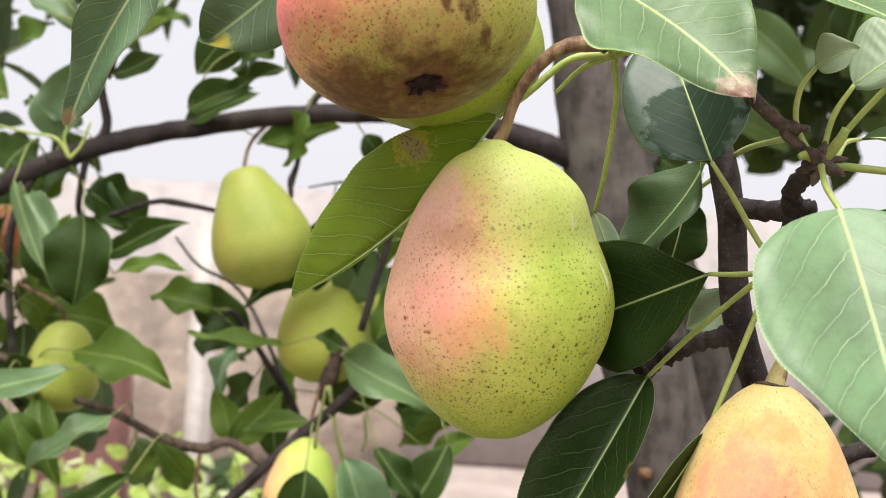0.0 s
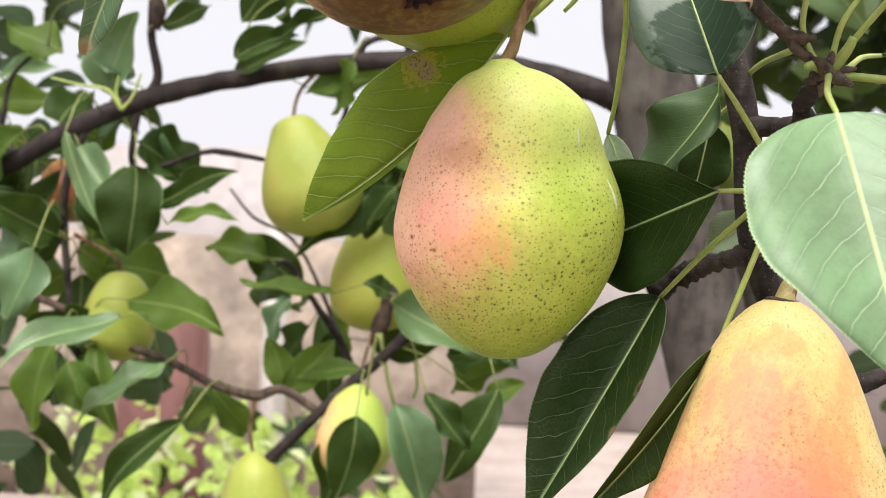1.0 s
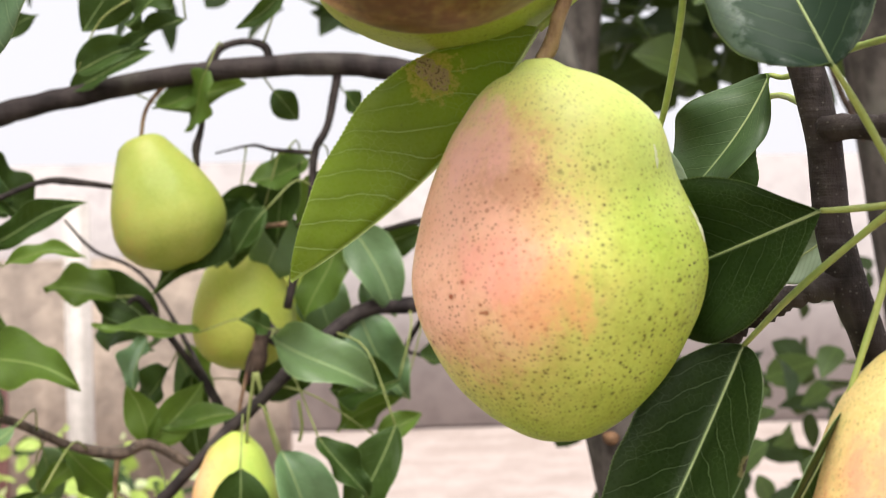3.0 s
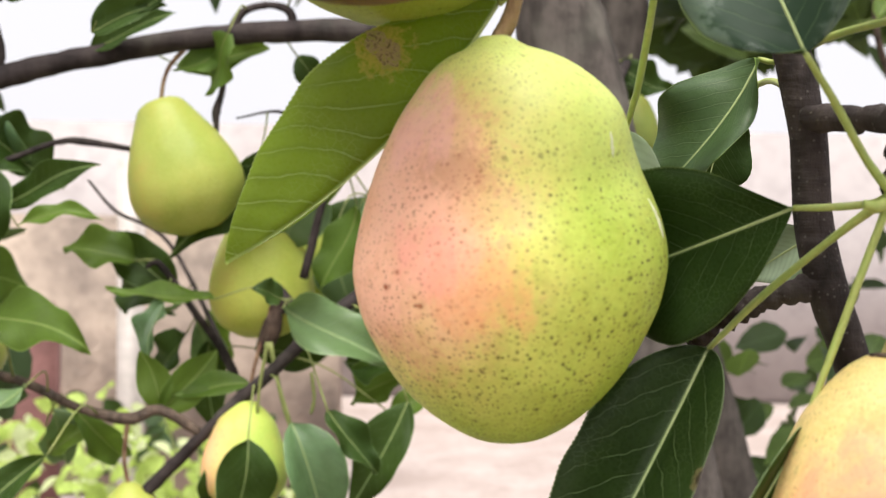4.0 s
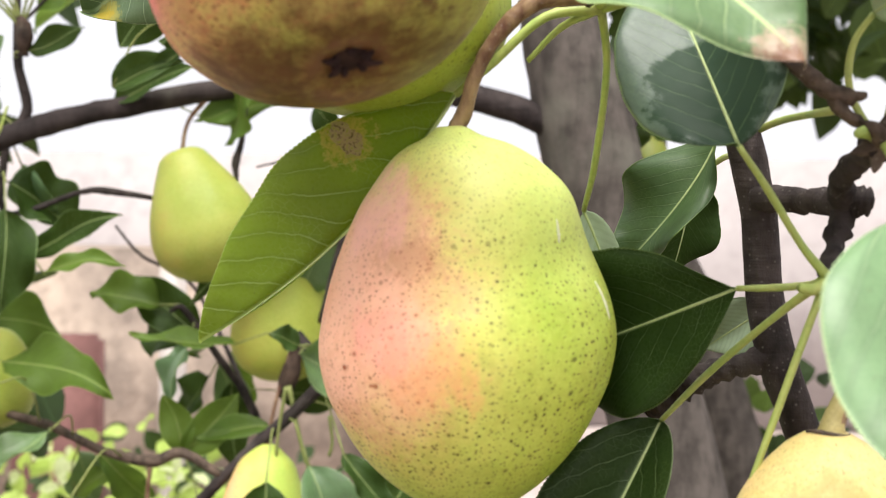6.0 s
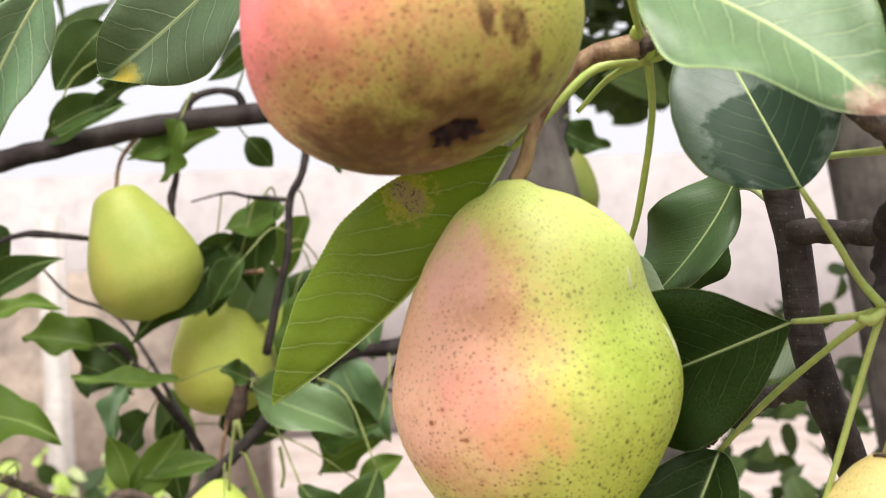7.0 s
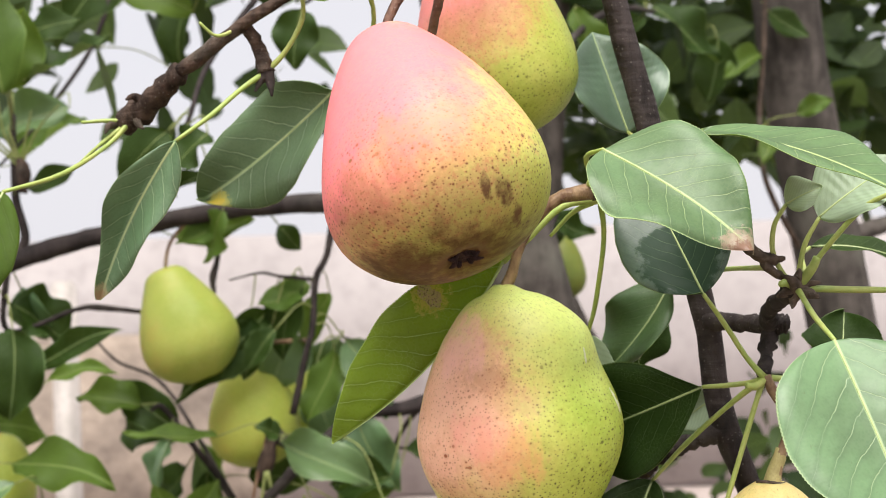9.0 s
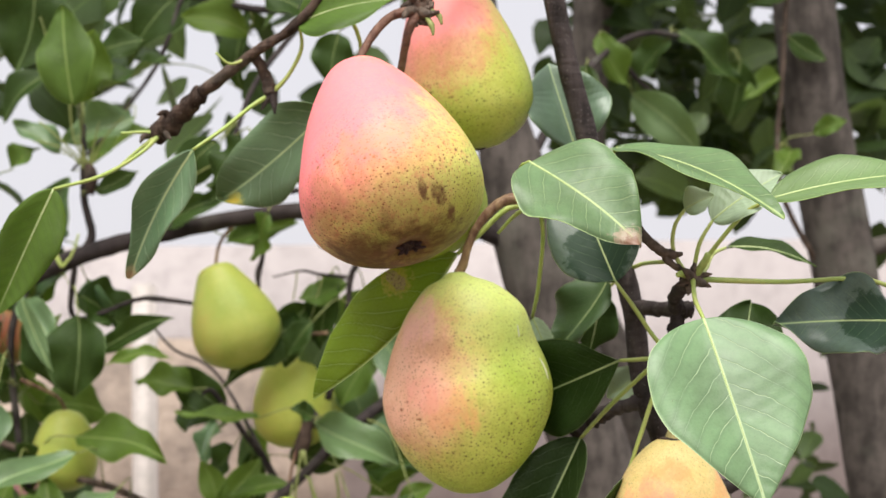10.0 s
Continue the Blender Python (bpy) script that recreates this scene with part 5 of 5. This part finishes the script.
SK_TOP = pear_material("pink_pear_skin", (0.43, 0.50, 0.07), (0.58, 0.57, 0.14), (0.92, 0.215, 0.232), (-0.024, -0.028, -0.022), (0.064, 0.11, 0.066), 1.5, dot_blush=(0.27, 0.075, 0.035), dot_colour=(0.09, 0.045, 0.015),
                       smudge=((0.010, -0.01, -0.080), (0.040, 0.05, 0.017), (0.33, 0.29, 0.07), 0.45),
                       # first patch: calyx russet, deepened to paint in the underside's shade
                       russet=(((-0.003, 0.013, -0.0880), (0.039, 0.037, 0.032), (0.085, 0.034, 0.008), 0.95, 0.45), ((0.0, -0.001, -0.083), (0.009, 0.009, 0.008), (0.12, 0.050, 0.020), 0.9, 1), ((0.013, -0.022, -0.0765), (0.0030, 0.01, 0.0034), (0.12, 0.050, 0.020), 0.92, 1), ((0.0075, -0.024, -0.0755), (0.0016, 0.01, 0.0034), (0.12, 0.050, 0.020), 0.92, 1), ((0.0175, -0.016, -0.0810), (0.0026, 0.01, 0.0028), (0.12, 0.050, 0.020), 0.92, 1), ((-0.020, -0.004, -0.0800), (0.017, 0.012, 0.0042), (0.16, 0.075, 0.028), 0.6, 1), ((-0.004, -0.030, -0.058), (0.032, 0.03, 0.012), (0.58, 0.27, 0.10), 0.40, 1), ((-0.024, -0.016, -0.066), (0.016, 0.02, 0.012), (0.30, 0.13, 0.05), 0.40, 1)), clear=(-0.032, -0.062, 0.10))
SK_LOW = pear_material("orange_pear_skin", (0.73, 0.60, 0.19), (0.84, 0.63, 0.27), (0.95, 0.30, 0.22), (-0.008, -0.036, -0.074), (0.036, 0.06, 0.050), 1.0, amount=1.0, warm=(0.92, 0.56, 0.25), dot_blush=(0.42, 0.12, 0.05),
                       russet=(((-0.010, -0.022, -0.026), (0.013, 0.03, 0.014), (0.94, 0.36, 0.22), 0.75, 1), ((0.012, -0.026, -0.042), (0.010, 0.03, 0.016), (0.88, 0.34, 0.13), 0.65, 1), ((-0.002, -0.014, -0.012), (0.009, 0.02, 0.005), (0.78, 0.36, 0.12), 0.65, 1), ((0.018, -0.018, -0.020), (0.006, 0.02, 0.010), (0.86, 0.36, 0.14), 0.55, 1)))
SK_THIRD = pear_material("half_red_pear_skin", (0.34, 0.43, 0.05), (0.50, 0.51, 0.11), (0.86, 0.28, 0.26), (-0.022, -0.022, -0.012), (0.050, 0.08, 0.048), 1.0, clear=(-0.025, -0.052, 0.2), dot_blush=(0.27, 0.075, 0.035),
                         russet=(((-0.002, -0.028, -0.042), (0.030, 0.03, 0.011), (0.46, 0.21, 0.08), 0.45, 1),))
# green taken down to paint the shade below the upper pear
SK_SIDE = pear_material("shaded_green_pear_skin", (0.27, 0.36, 0.035), (0.35, 0.40, 0.06), (0.4, 0.38, 0.08), (-0.03, -0.02, -0.04), (0.02, 0.02, 0.02), 0.7, amount=0.2)
pear((-0.0020, 0.0, 1.5005), (0.0040, 0.003, 1.4095), 0.0350, MAIN, SK_MAIN, "speckled yellow-green pear with a pink cheek",
     [(-0.0002, 0.0, 1.5008), (0.0016, -0.001, 1.5050), (0.0037, -0.003, 1.5122), (0.0088, -0.0045, 1.5212), (0.0175, -0.005, 1.5290), (0.0287, -0.005, 1.531)], (0.0018, 0.0022, 0.0019, 0.0017, 0.0018, 0.0022, 0.0030),
     ((0.020, -0.014, -0.014, 0.013, 0.0022), (0.026, -0.020, -0.052, 0.016, 0.0014), (-0.012, -0.03, -0.018, 0.012, 0.0010), (0.006, -0.034, -0.050, 0.012, 0.0008)), "pears on the near spur", 1, 96, 110,
     creases=((5.15, 1.0, -0.0295, 0.0070, -0.0020),), glints=((5.55, -0.022, 0.006, 0.0007), (5.88, -0.036, 0.010, 0.0009)),
     sway=((0.0, 0.0), (0.03, 0.0004), (0.09, 0.0016), (0.17, 0.0023), (0.32, 0.0015), (0.52, 0.0010), (1.0, 0.0)))
pear((-0.0415, -0.028, 1.5812), (-0.0192, -0.0645, 1.5080), 0.0348, UPPER, SK_TOP, "large pear, pink above, russet and painted shade at the calyx",
     [(-0.0375, -0.020, 1.590), (-0.028, -0.010, 1.604), (-0.016, -0.004, 1.608)], (0.0016, 0.0016, 0.0018, 0.0026), (), "pears on the near spur", 2, 72, 80, wood=M_STEM_RED)
pear((-0.0260, 0.012, 1.579), (-0.0200, 0.014, 1.5035), 0.0342, CONE, SK_SIDE, "green pear tucked behind a pink one",
     [(-0.0206, -0.006, 1.597), (-0.016, -0.004, 1.608)], (0.0016, 0.0016, 0.0026), (), "pears on the near spur", 3, 56, 56, sepals=False, wood=M_STEM_RED)
pear((-0.006, 0.048, 1.637), (0.0085, 0.052, 1.5545), 0.0305, UPPER, SK_THIRD, "smaller pear with a red shoulder",
     [(-0.006, 0.035, 1.642), (0.005, 0.018, 1.635)], (0.0015, 0.0015, 0.002), (), "pears on the near spur", 11, 56, 56, wood=M_STEM_RED)
low_pear = pear((0.0824, -0.0187, 1.4330), (0.0825, -0.025, 1.325), 0.0385, BROAD, SK_LOW, "orange-flushed conical pear with a brown stem ring",
     [(0.086, -0.018, 1.440), (0.0895, -0.0175, 1.452), (0.083, -0.0155, 1.4675)], (0.0026, 0.0018, 0.0016, 0.0018), (), "pears on the near spur", 12, 72, 72)

ring = [(0.0824 + 0.0049 * math.cos(a), -0.0187 + 0.0049 * math.sin(a), 1.4330 + 0.0005 * math.sin(2 * a)) for a in np.linspace(3.4, 6.2, 12)]
rv, rf = tube([Vector(p) - Vector((0.0824, -0.0187, 1.4330)) for p in ring], [0.0003, 0.0005, 0.0006, 0.0005, 0.0002], 8, 4, 0.3)
part("scar", rv, rf, M_BARK_TWIG, low_pear, "dark corky ring at the stem")
rv, rf = tube([Vector((0.0002, 0, -0.002)), Vector((0.0016, 0.0002, 0.0026)), Vector((0.0034, 0.0006, 0.0068)), Vector((0.0048, 0.0008, 0.0105))], [0.0034, 0.0026, 0.0023, 0.0019], 10, 5, 0.2)
part("stem_base", rv, rf, M_STEM_PALE, low_pear, "pale yellowish stem base")

# ---- the near leaves ----
SPUR, CLUSTER, NODE, LEFT_SPUR, LEFT_END = (0.0905, -0.0295, 1.4965), (0.0825, -0.0160, 1.4672), (0.033, 0.003, 1.5285), (-0.0815, 0.037, 1.5795), (-0.134, 0.0635, 1.5662)
M_L_MAIN = leaf_material("leaf_backlit", (0.245, 0.375, 0.026), (0.58, 0.70, 0.24), 0.5, 0.68, 0.75, web=0.25, count=10.0, rust=(0.185, 0.297, 0.082))
# base is paler than the leaf's own green: sky reflection mixed into the colour
M_L_SHINE = leaf_material("leaf_painted_sky_sheen", (0.150, 0.270, 0.130), (0.42, 0.54, 0.28), 0.40, 0.25, 0.55, spec=0.7, web=0.05, count=8.0)
# grey base colour paints the sky's sheen round the dark wet film
M_L_WET = leaf_material("leaf_wet_painted_sheen", (0.080, 0.122, 0.100), (0.24, 0.35, 0.16), 0.30, 0.15, 0.40, spec=0.38, wet=(-0.02, 0.25, 0.27, (0.026, 0.052, 0.030)))
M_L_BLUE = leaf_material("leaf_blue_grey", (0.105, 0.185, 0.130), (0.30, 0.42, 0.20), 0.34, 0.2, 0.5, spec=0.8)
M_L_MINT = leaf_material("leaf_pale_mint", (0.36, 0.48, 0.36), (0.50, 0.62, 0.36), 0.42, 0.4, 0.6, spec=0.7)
M_L_LONG = leaf_material("leaf_mid_green", (0.120, 0.225, 0.085), (0.40, 0.52, 0.20), 0.36, 0.3, 0.6, spec=0.7)
M_L_DULL = leaf_material("leaf_dull_green", (0.060, 0.115, 0.040), (0.28, 0.38, 0.17), 0.42, 0.30, 0.5, spec=0.5)
M_L_TIP = leaf_material("leaf_browned_tip", (0.105, 0.200, 0.092), (0.42, 0.54, 0.23), 0.38, 0.25, 0.6, spec=0.6, count=8.0, spots=((0.04, 0.97, 0.12, (0.26, 0.14, 0.09), (0.42, 0.31, 0.22)),))
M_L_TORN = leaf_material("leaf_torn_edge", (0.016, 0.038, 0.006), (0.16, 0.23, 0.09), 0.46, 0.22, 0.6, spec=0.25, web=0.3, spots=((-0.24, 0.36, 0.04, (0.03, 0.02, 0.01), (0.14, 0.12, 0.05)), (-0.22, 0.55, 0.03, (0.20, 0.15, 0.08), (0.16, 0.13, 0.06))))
M_L_NOSE = leaf_material("leaf_dry_tip", (0.105, 0.195, 0.100), (0.40, 0.52, 0.28), 0.38, 0.25, 0.8, spec=0.7, count=9.0, spots=((0.0, 0.985, 0.075, (0.40, 0.27, 0.15), (0.42, 0.36, 0.20)),))
M_L_YELLOW = leaf_material("leaf_yellow_tip", (0.095, 0.175, 0.090), (0.38, 0.50, 0.26), 0.38, 0.25, 0.8, spec=0.7, count=8.0, spots=((-0.07, 0.90, 0.07, (0.52, 0.40, 0.04), (0.45, 0.42, 0.08)),))
leaf((-0.001, 0.004, 1.508), (-0.0572, 0.0005, 1.4455), 0.0500, (-0.2, -1, 0.25), (M_L_MAIN, M_L_MAIN), [(0.008, 0.004, 1.516), (0.020, 0.003, 1.5265), NODE],
     (-1.9, 0.1), 0.02, 0.02, round_base=1.0, label="backlit green leaf with a brown rust spot", seed=1, stalk_r=0.0012, sway=0.30)
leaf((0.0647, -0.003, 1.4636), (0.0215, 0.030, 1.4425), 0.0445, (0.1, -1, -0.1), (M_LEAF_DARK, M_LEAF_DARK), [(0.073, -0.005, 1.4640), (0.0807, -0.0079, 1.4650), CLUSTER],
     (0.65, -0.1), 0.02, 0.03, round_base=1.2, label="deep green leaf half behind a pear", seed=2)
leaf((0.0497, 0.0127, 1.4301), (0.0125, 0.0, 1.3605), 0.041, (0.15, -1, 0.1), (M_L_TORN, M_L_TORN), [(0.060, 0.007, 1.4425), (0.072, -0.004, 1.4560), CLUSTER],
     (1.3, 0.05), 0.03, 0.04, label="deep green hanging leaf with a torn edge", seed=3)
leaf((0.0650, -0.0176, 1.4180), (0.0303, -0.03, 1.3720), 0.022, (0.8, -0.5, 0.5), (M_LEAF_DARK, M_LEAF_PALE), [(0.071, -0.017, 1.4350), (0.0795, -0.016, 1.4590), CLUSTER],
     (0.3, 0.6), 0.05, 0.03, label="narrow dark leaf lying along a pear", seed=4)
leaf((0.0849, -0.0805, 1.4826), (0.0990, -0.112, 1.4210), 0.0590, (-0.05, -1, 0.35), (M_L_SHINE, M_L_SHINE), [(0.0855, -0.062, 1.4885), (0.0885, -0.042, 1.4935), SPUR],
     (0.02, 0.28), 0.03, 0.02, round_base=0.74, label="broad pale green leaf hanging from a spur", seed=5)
leaf((0.0262, -0.044, 1.5420), (0.0635, -0.0765, 1.5090), 0.0470, (0.1, -1, 0.45), (M_L_TIP, M_L_TIP), [(0.024, -0.025, 1.541), (0.029, -0.008, 1.534), NODE],
     (0.15, 0.25), 0.06, 0.05, 0.04, round_base=0.76, serrate=0.007, label="glossy leaf with a withered brown tip", seed=6)
leaf((0.0607, -0.0255, 1.4957), (0.0465, 0.0040, 1.5400), 0.041, (-0.35, -1, 0.6), (M_L_WET, M_LEAF_DARK), [(0.068, -0.022, 1.4860), (0.076, -0.018, 1.4745), CLUSTER],
     (0.05, 0.30), 0.03, 0.05, round_base=0.78, label="dark glossy leaf with a wet patch and painted sheen", seed=7)
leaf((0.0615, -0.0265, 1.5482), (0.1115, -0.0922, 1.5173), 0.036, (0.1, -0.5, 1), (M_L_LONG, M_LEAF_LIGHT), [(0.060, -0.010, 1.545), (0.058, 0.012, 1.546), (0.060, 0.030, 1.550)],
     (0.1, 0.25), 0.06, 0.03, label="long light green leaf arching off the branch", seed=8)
leaf((0.1169, -0.05, 1.5266), (0.182, -0.05, 1.5355), 0.036, (0.0, -0.55, 1), (M_L_LONG, M_LEAF_LIGHT), [(0.108, -0.042, 1.521), (0.097, -0.034, 1.507), SPUR],
     (0.1, 0.25), 0.04, 0.03, label="light green leaf held flat", seed=9)
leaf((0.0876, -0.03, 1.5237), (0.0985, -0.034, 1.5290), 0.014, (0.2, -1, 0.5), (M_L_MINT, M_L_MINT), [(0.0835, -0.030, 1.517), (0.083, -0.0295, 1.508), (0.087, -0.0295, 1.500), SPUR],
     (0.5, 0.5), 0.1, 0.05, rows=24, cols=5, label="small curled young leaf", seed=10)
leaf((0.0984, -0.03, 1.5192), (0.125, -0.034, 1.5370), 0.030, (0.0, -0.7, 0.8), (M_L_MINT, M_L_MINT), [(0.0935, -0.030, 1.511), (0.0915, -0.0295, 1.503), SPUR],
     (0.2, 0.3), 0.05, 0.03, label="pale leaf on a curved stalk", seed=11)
leaf((0.1720, -0.03, 1.4790), (0.1214, -0.03, 1.4783), 0.036, (0.1, -1, 0.4), (M_L_WET, M_LEAF_PALE), [(0.174, -0.03, 1.488), (0.1576, -0.03, 1.4956), (0.125, -0.03, 1.4950), SPUR],
     (0.35, 0.2), 0.05, 0.14, serrate=0.008, label="dark glossy leaf on a long stalk", seed=12)
leaf((0.0700, 0.06, 1.5012), (0.0470, 0.072, 1.4630), 0.031, (-0.3, -1, 0.2), (M_L_DULL, M_LEAF), [(0.073, 0.050, 1.5000), (0.0765, 0.012, 1.5030), (0.0805, -0.020, 1.5035), (0.0815, -0.028, 1.5035)],
     (0.95, 0.05), 0.06, 0.20, 0.16, round_base=0.98, sway=0.25, label="small wavy leaf behind the branch", seed=13)
leaf((0.0314, 0.03, 1.4808), (0.0414, 0.035, 1.4535), 0.011, (0.4, -1, 0.2), (M_L_MINT, M_L_MINT), [(0.0335, 0.022, 1.493), (0.035, 0.010, 1.515), NODE],
     (0.1, 0.1), 0.05, 0.03, rows=24, cols=5, label="pale leaf on a hanging stalk behind a pear", seed=14)
leaf((-0.0575, 0.052, 1.5740), (-0.1085, 0.085, 1.5340), 0.041, (-0.15, -1, 0.35), (M_L_YELLOW, M_LEAF_PALE), [(-0.047, 0.046, 1.583), (-0.042, 0.036, 1.602), (-0.054, 0.0262, 1.6255)],
     (0.1, 0.35), 0.05, 0.13, serrate=0.008, round_base=0.9, label="leaf with a yellow spot near its tip", seed=15, sway=0.22)
leaf((-0.1119, 0.0147, 1.5535), (-0.142, 0.026, 1.5000), 0.0245, (-0.35, -1, 0.25), (M_L_NOSE, M_LEAF_PALE), [(-0.100, 0.022, 1.563), (-0.090, 0.031, 1.573), LEFT_SPUR],
     (0.1, 1.15), 0.03, 0.09, serrate=0.008, label="hanging leaf with a dry brown tip", seed=16, sway=-0.10)
leaf((-0.1722, 0.02, 1.5379), (-0.197, 0.02, 1.4840), 0.027, (0.3, -1, 0.3), (M_LEAF_LIGHT, M_LEAF_LIGHT), [(-0.155, 0.035, 1.5445), (-0.142, 0.055, 1.556), LEFT_END],
     (0.15, 0.5), 0.04, 0.04, label="yellow-green leaf on a long pale stalk", seed=17)
leaf((-0.068, 0.03, 1.6093), (-0.026, 0.016, 1.6165), 0.034, (0.1, -1, 0.5), (M_LEAF_LIGHT, M_LEAF), [(-0.0675, 0.033, 1.5985), (-0.0740, 0.036, 1.5870), LEFT_SPUR],
     (0.2, 0.3), 0.08, 0.04, label="bright green leaf beside a spur", seed=18)
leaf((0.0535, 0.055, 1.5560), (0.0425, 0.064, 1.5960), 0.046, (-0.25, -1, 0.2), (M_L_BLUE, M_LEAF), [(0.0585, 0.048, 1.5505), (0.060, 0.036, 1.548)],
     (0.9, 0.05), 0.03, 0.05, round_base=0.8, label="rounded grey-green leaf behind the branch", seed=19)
leaf((0.0815, 0.045, 1.4555), (0.0655, 0.050, 1.4440), 0.017, (0.2, -1, 0.5), (M_L_MINT, M_LEAF_PALE), [(0.0835, 0.038, 1.456), (0.0790, 0.027, 1.4560)],
     (0.4, 0.5), 0.06, 0.05, rows=24, cols=5, label="small pale curled leaf by the branch", seed=20)
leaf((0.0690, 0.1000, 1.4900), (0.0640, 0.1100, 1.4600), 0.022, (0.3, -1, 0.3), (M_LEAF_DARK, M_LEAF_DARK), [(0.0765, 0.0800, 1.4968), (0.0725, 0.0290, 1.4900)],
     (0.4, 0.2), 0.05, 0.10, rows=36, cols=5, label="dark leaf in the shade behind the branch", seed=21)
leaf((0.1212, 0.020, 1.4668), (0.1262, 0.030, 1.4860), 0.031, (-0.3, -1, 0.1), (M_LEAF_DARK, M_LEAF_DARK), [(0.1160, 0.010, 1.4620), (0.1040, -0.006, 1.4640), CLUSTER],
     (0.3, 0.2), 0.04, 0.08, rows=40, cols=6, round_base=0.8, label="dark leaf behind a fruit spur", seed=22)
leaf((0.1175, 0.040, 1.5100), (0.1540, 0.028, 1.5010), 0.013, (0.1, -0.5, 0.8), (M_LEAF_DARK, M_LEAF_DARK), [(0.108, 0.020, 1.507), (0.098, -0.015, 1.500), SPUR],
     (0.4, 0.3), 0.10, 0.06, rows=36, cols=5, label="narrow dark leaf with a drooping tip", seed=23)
